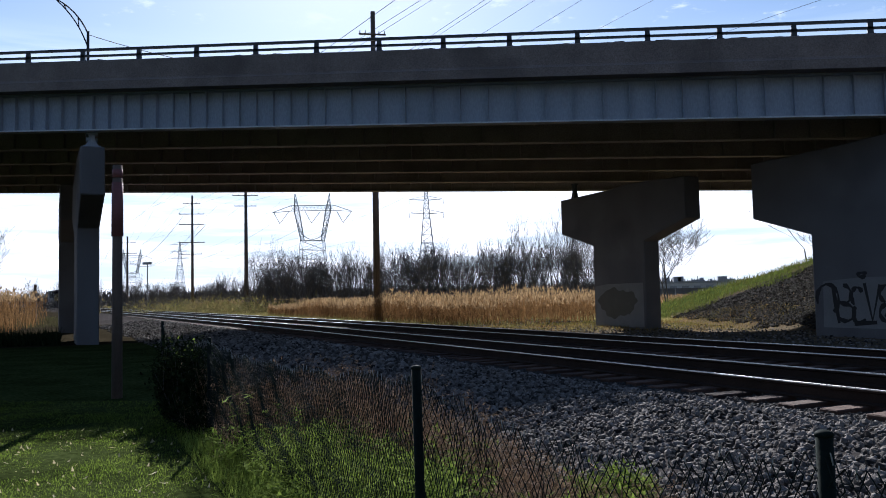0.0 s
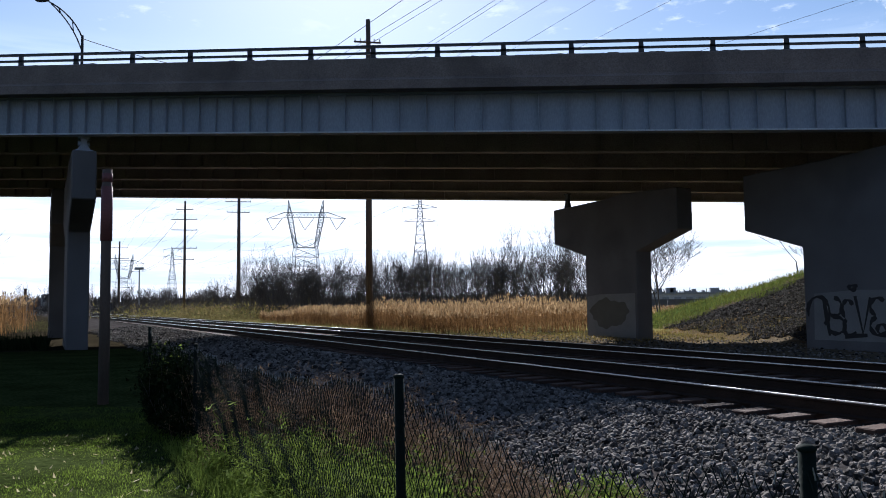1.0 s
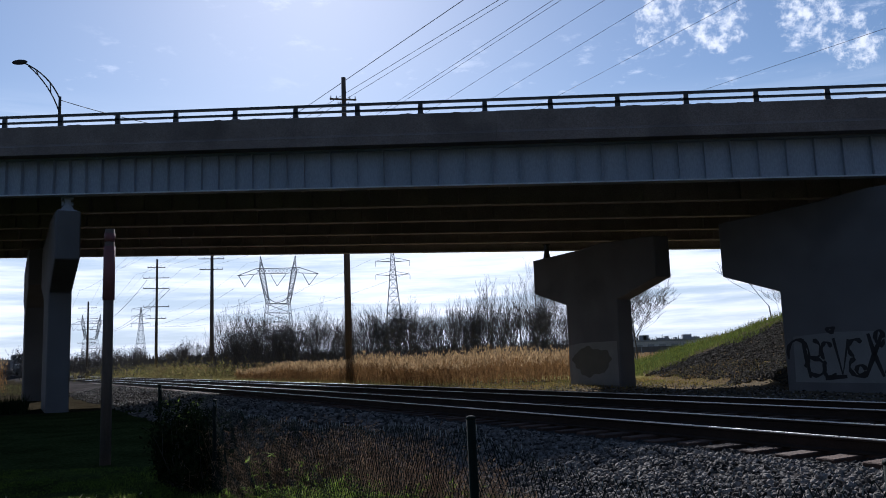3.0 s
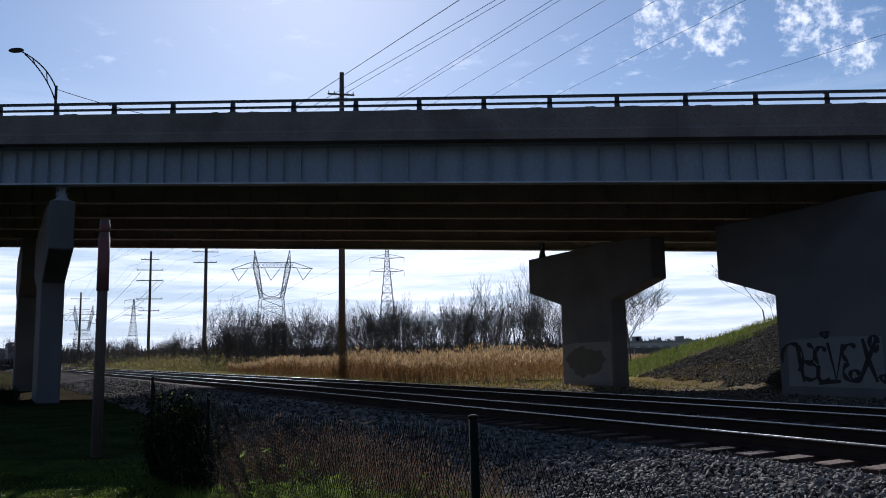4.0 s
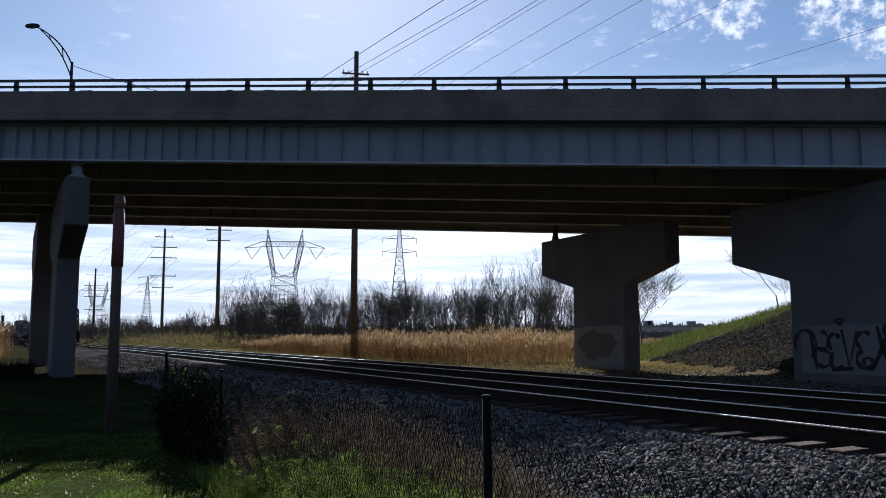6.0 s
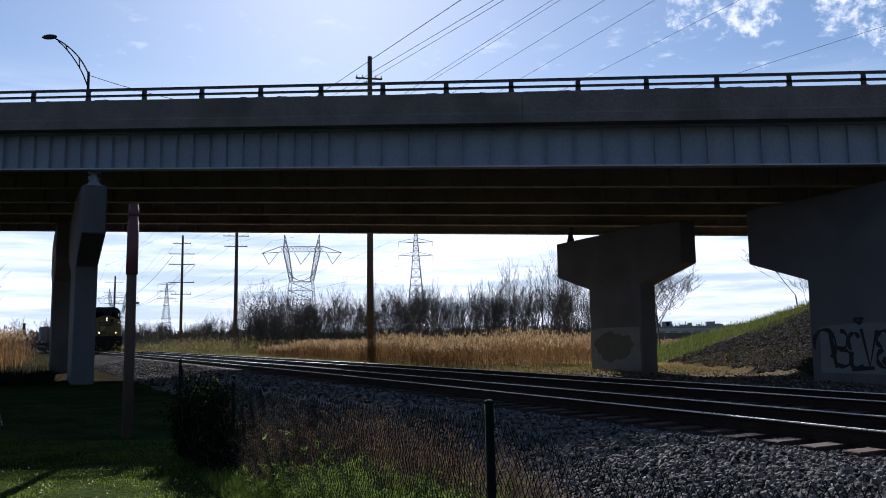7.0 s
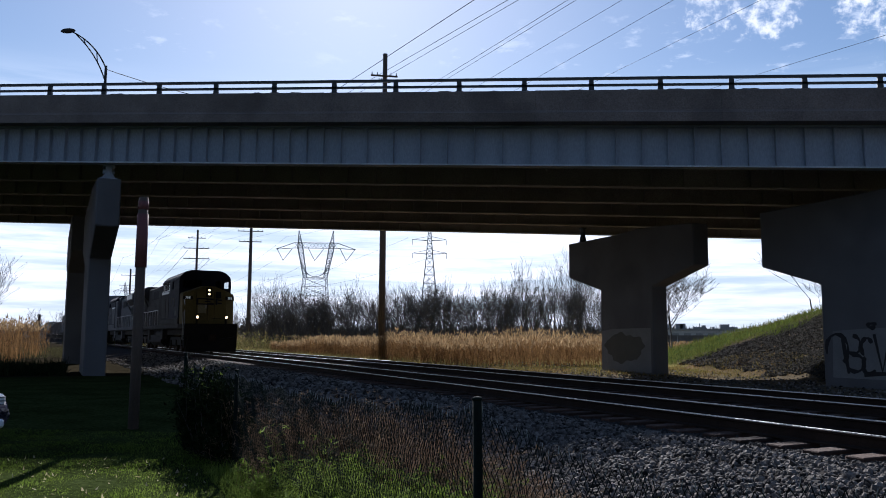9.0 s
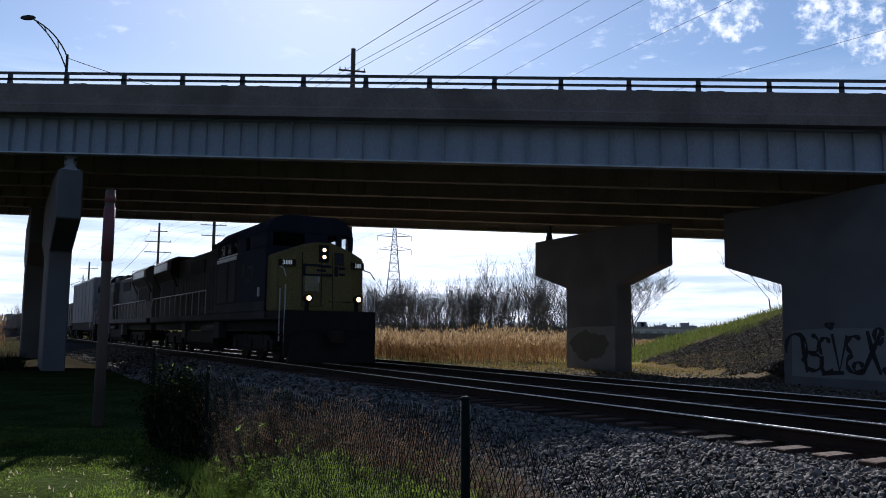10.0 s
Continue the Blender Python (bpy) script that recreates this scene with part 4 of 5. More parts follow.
def tower_delta(x, y, h):
    """A wide-topped tower whose two upper limbs carry one long crossbeam."""
    tw = thing("transmission_tower", "grey steel lattice transmission tower with a wide forked head", "transmission tower", pose(x, y, 0, 0, 0, 12), group="transmission towers")
    k = h / 33.0
    segs = []
    lattice(segs, (0, 0, 0), (0, 0, 18.8 * k), 4.7 * k, 3.3 * k, 7)
    segments_mesh("body", segs, M_TOWER, tw, sides=4)
    segs = []
    for s_ in (-1, 1):
        lattice(segs, (s_ * 3.0 * k, 0, 18.8 * k), (s_ * 4.7 * k, 0, 28.0 * k), 0.5 * k, 0.75 * k, 6)
        lattice(segs, (s_ * 4.7 * k, 0, 28.0 * k), (s_ * 5.2 * k, 0, 33.2 * k), 0.75 * k, 0.05, 3)
        segs.append(((s_ * 2.6 * k, 0, 18.9 * k), (s_ * 0.1, 0, 18.9 * k), 0.12, 0.12))
        for j in range(6):
            a0, a1 = math.pi * j / 12, math.pi * (j + 1) / 12
            segs.append(((s_ * 4.2 * k * math.sin(a0), 0, (24.5 - 5.2 * math.cos(a0)) * k), (s_ * 4.2 * k * math.sin(a1), 0, (24.5 - 5.2 * math.cos(a1)) * k), 0.12, 0.12))
    segments_mesh("fork", segs, M_TOWER, tw, sides=4)
    segs = []
    for s_ in (-1, 1):
        for z in (28.0, 29.6):
            segs.append(((0, 0, z * k), (s_ * 6.4 * k, 0, z * k), 0.12, 0.12))
        segs.append(((s_ * 6.4 * k, 0, 29.6 * k), (s_ * 12 * k, 0, 27.6 * k), 0.12, 0.1))
        segs.append(((s_ * 6.4 * k, 0, 28.0 * k), (s_ * 12 * k, 0, 27.6 * k), 0.12, 0.1))
        for j in range(6):
            segs.append(((s_ * j * 1.07 * k, 0, 28.0 * k), (s_ * (j + 1) * 1.07 * k, 0, 29.6 * k), 0.06, 0.06))
            segs.append(((s_ * (j + 1) * 1.07 * k, 0, 28.0 * k), (s_ * j * 1.07 * k, 0, 29.6 * k), 0.06, 0.06))
    segments_mesh("crossbeam", segs, M_TOWER, tw, sides=4)
    for cx in (-9.5, 0, 9.5):
        segs = [(((cx - 2.2) * k, 0, 27.8 * k), ((cx - 0.3) * k, 0, 24.2 * k), 0.10, 0.10), (((cx + 2.4) * k, 0, 27.8 * k), ((cx - 0.3) * k, 0, 24.2 * k), 0.10, 0.10)]
        segments_mesh("insulator_string", segs, M_TOWER, tw, sides=5)
    return tw


def tower_mast(x, y, h):
    """A slim tapering tower with three pairs of arms."""
    tw = thing("transmission_tower", "slim grey steel lattice transmission tower with paired arms", "transmission tower", pose(x, y, 0, 0, 0, 14), group="transmission towers")
    segs = []
    lattice(segs, (0, 0, 0), (0, 0, h * 0.72), h * 0.10, h * 0.03, 10)
    lattice(segs, (0, 0, h * 0.72), (0, 0, h * 1.03), h * 0.03, 0.25, 7)
    segments_mesh("body", segs, M_TOWER, tw, sides=4)
    for z in (0.76, 0.88, 1.0):
        segs = []
        for s_ in (-1, 1):
            tip = (s_ * h * 0.15, 0, h * z + 0.3)
            for w in (-1, 1):
                segs.append(((s_ * h * 0.02, w * h * 0.02, h * z), tip, 0.09, 0.07))
            segs.append(((s_ * h * 0.02, 0, h * (z + 0.035)), tip, 0.09, 0.07))
            segs.append((tip, (tip[0], 0, tip[2] - 1.8), 0.07, 0.07))
        segments_mesh("arm", segs, M_TOWER, tw, sides=4)
    return tw


def wire(parent_name, pts, r, sag, n=24):
    segs = []
    for a, b in zip(pts[:-1], pts[1:]):
        a, b = Vector(a), Vector(b)
        prev = a
        for k in range(1, n + 1):
            t = k / n
            p = a.lerp(b, t)
            p.z -= 4 * sag * t * (1 - t)
            segs.append((tuple(prev), tuple(p), r, r))
            prev = p
    return segs


def build_lines():
    wood_pole("tall weathered wooden utility pole behind the bridge", -13.9, 56, 22.5, 0.27, 0.17, ((20.75, 0.98), (20.3, 0.45)))
    wood_pole("wooden utility pole with two crossarms beside the reeds", -49.6, 115, 18.3, 0.34, 0.22, ((17.5, 1.9), (15.9, 1.7)))
    wood_pole("slim wooden transmission pole with four crossarms", -58.4, 115, 17.9, 0.24, 0.15, ((16.6, 1.3), (15.0, 1.9), (13.4, 1.9), (10.6, 1.9), (8.8, 1.5)))
    for x, y, h in ((-176, 262, 20), (-128, 190, 18.5), (-104, 172, 17)):
        wood_pole("distant wooden transmission pole with crossarms", x, y, h, 0.3, 0.18, ((h - 1.5, 2.0), (h - 4, 2.2), (h - 6.5, 2.2), (h - 9.5, 2.0)))
    tower_delta(-78.5, 230, 33.0)
    tower_mast(-49.2, 260, 38.0)
    tower_delta(-252, 420, 31.5)
    tower_mast(-222.5, 420, 33.5)
    # conductors run alongside the railway
    ln = thing("power_lines", "thin dark overhead power conductors", "power line")
    for d, z, k in ((22, 19.0, 0.066), (30, 22.99, 0.079), (34, 25.77, 0.071), (40, 30.54, 0.015), (45, 33.71, 0.014), (52, 37.11, -0.008), (56, 37.63, -0.025), (66, 38.24, -0.018), (80, 31.73, 0.049)):
        pts = [at(d, -60, z - 60 * k), at(d, 115, z + 115 * k), at(d, 300, z + 115 * k + 2), at(d, 470, z)]
        segments_mesh("conductor", wire("", pts[:2], 0.028, 0.0, 8) + wire("", pts[1:], 0.03, 3.0), M_WIRE, ln, sides=3)
    for d, z in ((22, 17), (25, 15.5), (26, 15.5), (60, 24), (71, 24), (82, 24), (105, 34), (119, 30)):
        pts = [at(d, 150 if d < 50 else 240, z), at(d, 300 if d < 50 else 470, z)]
        segments_mesh("conductor", wire("", pts, 0.04, 4.0), M_WIRE, ln, sides=3)


build_lines()


def red_pole():
    pl = thing("wooden_post", "weathered wooden post with a faded red wrap at its top", "post", pose(-7.4, 12.9, 0))
    bm = bmesh.new()
    rod(bm, (0, 0, -0.3), (0, 0, 4.02), 0.092, 0.080, sides=16)
    part("post", bm, M_WOODPOLE, pl, smooth=True)
    bm = bmesh.new()
    rod(bm, (0, 0, 2.78), (0, 0, 3.72), 0.100, 0.095, sides=16)
    part("wrap", bm, M_REDWRAP, pl, "faded red wrap", True)
    bm = bmesh.new()
    rod(bm, (0, 0, 3.8), (0, 0, 3.95), 0.089, 0.089, sides=16)
    part("band", bm, M_REDWRAP, pl, "faded red band", True)


red_pole()


def street_lamp():
    base = gz(-28.3, 9.5)
    sl = thing("street_lamp", "tall grey street lamp with a curved truss arm", "street lamp", pose(-28.05, 42.9, base))
    bm = bmesh.new()
    rod(bm, (0, 0, 0), (0, 0, 17.85 - base), 0.11, 0.08, sides=10)
    part("pole", bm, M_MATTE, sl, smooth=True)
    top = 17.85 - base
    segs = []
    up, lowp = [], []
    for k in range(9):
        t = k / 8
        up.append((-2.4 * (0.6 * t + 0.4 * t * t), 0, top - 0.15 + 2.45 * (1.3 * t - 0.3 * t * t)))
        lowp.append((-2.12 * (0.6 * t + 0.4 * t * t), 0, top - 1.0 + 3.1 * (1.15 * t - 0.15 * t * t)))
    tube("arm", up, 0.045, M_MATTE, sl, 6)
    tube("lower_arm", lowp, 0.04, M_MATTE, sl, 6)
    for k in (3, 6):
        tube("strut", [up[k], lowp[k]], 0.03, M_MATTE, sl, 6)
    bm = bmesh.new()
    bmesh.ops.create_uvsphere(bm, u_segments=14, v_segments=8, radius=1, matrix=Matrix.Translation((-2.7, 0, top + 2.38)) @ Matrix.Diagonal((0.5, 0.2, 0.15, 1)))
    part("lamp_head", bm, M_MATTE, sl, "cobra-head luminaire", True)
    segs = wire("", [(0, 0, top - 0.2), (14, 4, top - 2.6)], 0.025, 0.6)
    segments_mesh("cable", segs, M_WIRE, sl, sides=3)


street_lamp()

# ---- fence ----
FENCE = [(3.6, -0.65), (2.4, 1.03), (1.165, 2.73), (-0.323, 4.194), (-3.85, 9.1), (-5.45, 10.95)]


def build_fence():
    posts = []
    for i, (x, y) in enumerate(FENCE):
        f = thing("fence_post", "dark green steel chain-link fence post", "fence post", pose(x, y, 0, random.uniform(-1.5, 1.5), random.uniform(-1.5, 1.5), 0), group="fence posts")
        h = (1.2, 1.2, 1.22, 1.285, 1.19, 1.345)[i]
        bm = bmesh.new()
        rod(bm, (0, 0, -0.3), (0, 0, h), 0.024, sides=14)
        part("tube", bm, M_FENCE, f, smooth=True)
        bm = bmesh.new()
        bmesh.ops.create_uvsphere(bm, u_segments=12, v_segments=6, radius=0.028, matrix=Matrix.Translation((0, 0, h)) @ Matrix.Diagonal((1, 1, 0.5, 1)))
        part("cap", bm, M_FENCE, f, smooth=True)
        posts.append(h)
    for i, i2 in ((0, 1), (1, 2), (2, 3), (3, 4), (4, 5)):
        a, b = Vector((*FENCE[i], 0)), Vector((*FENCE[i2], 0))
        ln = (b - a).length
        fm = thing("fence_mesh", "sagging dark chain-link fence mesh between posts", "fence", group="chain-link fence panels")
        pitch, rows, wr = 0.064, 18, (0.0023 if i < 4 else 0.0013)
        n = int(ln / pitch)
        segs = []
        side = Vector((-(b - a).y, (b - a).x, 0)).normalized()

        def top(t):
            return (posts[i] * (1 - t) + posts[i2] * t) - 0.07 - (0.15 if i2 == 3 else 0.08) * 4 * t * (1 - t) + 0.018 * math.sin(t * 37 + i) + 0.012 * math.sin(t * 83)

        def bow(t, z):
            return side * (0.05 * math.sin(t * math.pi) * (z - 0.3) + 0.016 * math.sin(t * 19 + z * 7) + 0.010 * math.sin(t * 47 - z * 13))

        for k in range(n):
            for j in range(rows):
                z0, z1 = j / rows, (j + 1) / rows
                for o in (0, 1):
                    t0 = (k + ((j + o) % 2) * 0.5 - (0.0)) / n
                    t1 = (k + ((j + 1 + o) % 2) * 0.5) / n
                    if o:
                        t0, t1 = t0 + (0 if (j + o) % 2 else 0), t1
                    t0, t1 = min(t0, 1), min(t1, 1)
                    h0, h1 = top(t0) * z0 + 0.02, top(t1) * z1 + 0.02
                    p = a.lerp(b, t0) + bow(t0, h0)
                    q = a.lerp(b, t1) + bow(t1, h1)
                    segs.append(((p.x, p.y, h0), (q.x, q.y, h1), wr, wr))
                    if o == 0:
                        # second half of the diamond
                        t2 = min((k + 1 - ((j) % 2) * 0.5) / n, 1)
                        t3 = min((k + 1 - ((j + 1) % 2) * 0.5) / n, 1)
                        p2 = a.lerp(b, t2) + bow(t2, h0)
                        q2 = a.lerp(b, t3) + bow(t3, h1)
                        segs.append(((p2.x, p2.y, top(t2) * z0 + 0.02), (q2.x, q2.y, top(t3) * z1 + 0.02), wr, wr))
        segments_mesh("mesh", segs, M_FENCEWIRE, fm, sides=3)
        # the twisted ends of the wires stand up along the top edge
        ends = []
        for k in range(n):
            t = (k + 0.5) / n
            p = a.lerp(b, t) + bow(t, top(t))
            ends.append(((p.x, p.y, top(t)), (p.x + random.uniform(-0.008, 0.008), p.y, top(t) + 0.035), wr * 1.3, wr))
        tagged(segments_mesh("wire_end_row", ends, M_GALV, fm, "twisted bare wire ends"), kind="stuff")


build_fence()

# ---- pier markings ----


def ribbon(pts, w, d, name, parent, material):
    """A flat sprayed stroke on a pier's face: points in s and z."""
    verts, faces = [], []
    n = len(pts)
    for i, (s, z) in enumerate(pts):
        a, b = pts[max(i - 1, 0)], pts[min(i + 1, n - 1)]
        tx, tz = b[0] - a[0], b[1] - a[1]
        ln = math.hypot(tx, tz) or 1
        k = w * (0.75 + 0.4 * math.sin(i * 1.7)) / 2
        verts += [(d, s - tz / ln * k, z + tx / ln * k), (d, s + tz / ln * k, z - tx / ln * k)]
    for i in range(n - 1):
        faces.append((2 * i, 2 * i + 1, 2 * i + 3, 2 * i + 2))
    return raw(name, verts, faces, material, parent)


def arc(cs, cz, rs, rz, a0, a1, n=10):
    return [(cs - rs * math.cos(radians(a0 + (a1 - a0) * k / n)), cz + rz * math.sin(radians(a0 + (a1 - a0) * k / n))) for k in range(n + 1)]


def mark_piers():
    f = 23.994
    raw("paint_patch", [(f, 18.55, 0.3), (f, 15.1, 0.3), (f, 15.1, 1.92), (f, 16.9, 1.95), (f, 18.5, 1.85)], [(0, 1, 2, 3, 4)], M_CONC_PATCH, P1, "pale painted-over patch")
    f = 23.988
    strokes = [arc(18.35, 1.25, 0.42, 0.5, -60, 200), [(18.15, 1.75), (18.05, 1.1), (17.95, 0.45)], arc(17.75, 1.4, 0.28, 0.3, 90, -130), arc(17.7, 0.8, 0.32, 0.28, 110, -150),
               arc(17.25, 1.3, 0.2, 0.32, 30, 230), arc(17.2, 0.75, 0.24, 0.28, 120, 330), [(16.98, 1.75), (16.75, 0.55), (16.45, 1.7)], [(16.6, 0.5), (17.4, 0.45)],
               arc(16.2, 1.4, 0.26, 0.28, 40, 250), arc(16.15, 0.8, 0.34, 0.3, 110, 340), arc(16.1, 0.7, 0.16, 0.16, 0, 350), [(15.75, 1.85), (15.6, 1.2), (15.35, 0.5)],
               [(15.3, 1.8), (15.65, 1.1), (15.95, 0.5)], arc(15.38, 1.7, 0.14, 0.24, 0, 350), arc(15.15, 0.62, 0.1, 0.1, 0, 350), arc(17.05, 2.02, 0.14, 0.07, 0, 340)]
    for st in strokes:
        ribbon(st, 0.15, f, "graffiti_stroke", P1, M_GRAFFITI)
    f = 23.994
    raw("paint_patch", [(f, 31.15, 0.05), (f, 27.65, 0.05), (f, 27.65, 2.02), (f, 30.2, 2.0), (f, 31.1, 1.9)], [(0, 1, 2, 3, 4)], M_CONC_PATCH, P2, "pale painted-over patch")
    blob = [(f - 0.006, 29.5 + 1.35 * math.cos(a) * (1 + 0.10 * math.sin(3 * a) + 0.05 * math.sin(11 * a)), 1.12 + 0.66 * math.sin(a) * (1 + 0.12 * math.cos(5 * a) + 0.07 * math.cos(13 * a))) for a in np.linspace(0, 2 * math.pi, 72, endpoint=False)]
    raw("paint_blob", blob, [tuple(range(72))], M_BUFF, P2, "darker buffed paint blob")


mark_piers()

# ---- ballast ----
RNG = np.random.default_rng(5)


def ground_np(x, y):
    return np.array([ground_z(a, b) for a, b in zip(x, y)])


def stones(name, label, ds, ss, size, material, sink=0.35):
    """Crushed stones: squashed eight-cornered lumps, turned at random."""
    n = len(ds)
    x = ds * math.cos(AZ) - ss * math.sin(AZ)
    y = ds * math.sin(AZ) + ss * math.cos(AZ)
    z = ground_np(x, y)
    g = (1 + 5 ** 0.5) / 2
    ico = np.array([(-1, g, 0), (1, g, 0), (-1, -g, 0), (1, -g, 0), (0, -1, g), (0, 1, g), (0, -1, -g), (0, 1, -g), (g, 0, -1), (g, 0, 1), (-g, 0, -1), (-g, 0, 1)]) / 1.9
    tris = np.array([(0, 11, 5), (0, 5, 1), (0, 1, 7), (0, 7, 10), (0, 10, 11), (1, 5, 9), (5, 11, 4), (11, 10, 2), (10, 7, 6), (7, 1, 8),
                     (3, 9, 4), (3, 4, 2), (3, 2, 6), (3, 6, 8), (3, 8, 9), (4, 9, 5), (2, 4, 11), (6, 2, 10), (8, 6, 7), (9, 8, 1)])
    v = ico[None] * RNG.uniform(0.42, 0.68, (n, 12, 1)) * RNG.uniform(0.6, 1.35, (n, 1, 3))
    q = RNG.normal(size=(n, 4))
    q /= np.linalg.norm(q, axis=1, keepdims=True)
    w, a, b, c = q.T
    R = np.stack([np.stack([1 - 2 * (b * b + c * c), 2 * (a * b - c * w), 2 * (a * c + b * w)], -1),
                  np.stack([2 * (a * b + c * w), 1 - 2 * (a * a + c * c), 2 * (b * c - a * w)], -1),
                  np.stack([2 * (a * c - b * w), 2 * (b * c + a * w), 1 - 2 * (a * a + b * b)], -1)], 1)
    v = np.einsum("nij,nkj->nki", R, v) * size[:, None, None]
    v += np.stack([x, y, z + size * (0.5 - sink)], -1)[:, None]
    faces = (np.arange(n)[:, None, None] * 12 + tris[None]).reshape(-1, 3)
    ob = mesh_np(name, v.reshape(-1, 3), faces, material)
    return tagged(ob, label, "gravel", kind="stuff")


def build_ballast():
    # near shoulder beside the fence, thinning with distance
    parts = []
    for d0, d1, s0, s1, n in ((3.6, 7.9, -4.5, 14, 52000), (3.9, 7.9, 14, 30, 11000), (3.9, 8.0, 30, 60, 6000), (7.25, 7.95, 7, 40, 7000), (7.7, 14.2, -3, 16, 14000), (7.7, 14.2, 16, 40, 7000), (14, 17, 0, 40, 4000)):
        d = RNG.uniform(d0, d1, n)
        s = RNG.uniform(s0, s1, n)
        keep = (d > 4.6) | (RNG.random(n) < (d - 3.4) / 1.3)
        parts.append((d[keep] + np.array([bend(v) for v in s[keep]]), s[keep]))
    d, s = np.concatenate([p[0] for p in parts]), np.concatenate([p[1] for p in parts])
    size = (0.026 + 0.05 * RNG.random(len(d)) ** 1.8) * np.where(s > 14, 1.6, 1.0)
    bed = d - np.array([bend(v) for v in s]) > 7.55
    stones("ballast", "grey crushed limestone ballast beside the tracks", d[~bed], s[~bed], size[~bed], M_STONE)
    stones("track_bed", "dark oil-stained ballast between the rails and ties", d[bed], s[bed], size[bed] * 0.8, M_OILY, 0.6)
    n = 48000
    d, s = RNG.uniform(26.2, 40, n), RNG.uniform(10, 38, n)
    y = d * math.sin(AZ) + s * math.cos(AZ)
    x = d * math.cos(AZ) - s * math.sin(AZ)
    rag = np.array([noise.noise((a * 0.5, b * 0.5, 9)) for a, b in zip(x, y)])
    keep = (y > 22) & (y < 45.9 + 0.8 * rag) & (ground_np(x, y) > 0.16 + 0.3 * rag) & (rag < 0.68)
    stones("slope_stone", "dark crushed stone on the abutment slope", d[keep], s[keep], RNG.uniform(0.06, 0.125, keep.sum()), M_RIPRAP)
    n = 6000
    d, s = RNG.uniform(16.5, 28.5, n), RNG.uniform(8, 44, n)
    stones("loose_stone", "scattered grey stones on bare dirt below the bridge", d, s, RNG.uniform(0.04, 0.09, n), M_STONE)


build_ballast()

# ---- plants ----


def blades(x, y, z, h, w, lean, material, name, label, category, parent=None, tri=True):
    """Upright narrow leaves that taper and lean at random."""
    n = len(x)
    a = RNG.uniform(0, 2 * math.pi, n)
    dx, dy = np.cos(a) * w / 2, np.sin(a) * w / 2
    l = RNG.normal(0, 1, (n, 2)) * lean[:, None] if np.ndim(lean) else RNG.normal(0, lean, (n, 2))
    base = np.stack([x, y, z], -1)
    side = np.stack([dx, dy, np.zeros(n)], -1)
    tip = base + np.stack([l[:, 0] * h, l[:, 1] * h, h * np.sqrt(np.maximum(1 - (l ** 2).sum(1), 0.15))], -1)
    v = np.stack([base - side, base + side, tip], 1)
    f = np.arange(n * 3).reshape(n, 3)
    ob = mesh_np(name, v.reshape(-1, 3), f, material, parent)
    if category:
        tagged(ob, label, category, kind="stuff")
    return ob


def build_lawn():
    n = 330000
    x, y = RNG.uniform(-13, 1.8, n), RNG.uniform(2.6, 12.5, n)
    # the lawn stops a little before the fence
    fx = np.interp(y, [p[1] for p in FENCE], [p[0] for p in FENCE])
    keep = (x < fx + 0.1) & (RNG.random(n) < np.clip(1.25 - (y - 3) / 14, 0.25, 1))
    x, y = x[keep], y[keep]
    clump = np.array([noise.noise((a * 0.9, b * 0.9, 0)) for a, b in zip(x, y)])
    edge = np.clip(1 - (np.interp(y, [p[1] for p in FENCE], [p[0] for p in FENCE]) - x) / 1.0, 0, 1)
    h = RNG.uniform(0.014, 0.034, len(x)) * (1.1 + 0.7 * clump) * (1 + 1.6 * edge * RNG.random(len(x)))
    blades(x, y, ground_np(x, y) - 0.005, h, RNG.uniform(0.005, 0.010, len(x)), 0.5, M_GRASS, "lawn_grass", "bright green mown spring grass", "grass")
    n = 900
    x, y = RNG.uniform(-9, 0.5, n), RNG.uniform(3, 9.8, n)
    fx = np.interp(y, [p[1] for p in FENCE], [p[0] for p in FENCE])
    x, y = x[x < fx - 0.2], y[x < fx - 0.2]
    blades(x, y, ground_np(x, y), RNG.uniform(0.03, 0.06, len(x)), RNG.uniform(0.02, 0.035, len(x)), 0.7, M_STRAW, "dry_clippings", "scattered pale dry leaf litter", "leaf litter")


M_STRAW = mat("pale dry straw", (0.50, 0.42, 0.26), 0.8, vary=0.25, scale=2, fine=10, bump=0, island=0.3, trans=0.3)
build_lawn()


def along_fence(n, off0, off1, i0=1, i1=6):
    k = RNG.integers(i0, i1, n)
    t = RNG.random(n)
    f = np.array(FENCE)
    p = f[k] * (1 - t[:, None]) + f[np.minimum(k + 1, len(FENCE) - 1)] * t[:, None]
    off = RNG.uniform(off0, off1, n)
    return p[:, 0] + off * math.cos(AZ), p[:, 1] + off * math.sin(AZ)


def weed_clump(x, y, h, green, label, stems=40, spread=0.22):
    """A bushy clump of branching stalks with side leaves or seed heads."""
    segs, lx, ly, lz = [], [], [], []
    z0 = ground_z(x, y)
    for _ in range(stems):
        bx, by = x + random.gauss(0, spread), y + random.gauss(0, spread)
        hh = h * random.uniform(0.3, 1.0)
        tx, ty = bx + random.gauss(0, 0.26) * hh, by + random.gauss(0, 0.26) * hh
        mid = ((bx + tx) / 2 + random.gauss(0, 0.03), (by + ty) / 2 + random.gauss(0, 0.03), z0 + hh * 0.55)
        segs.append(((bx, by, z0 - 0.02), mid, 0.003, 0.0025))
        segs.append((mid, (tx, ty, z0 + hh), 0.0025, 0.0012))
        for _ in range(7):
            t = random.uniform(0.3, 1.0)
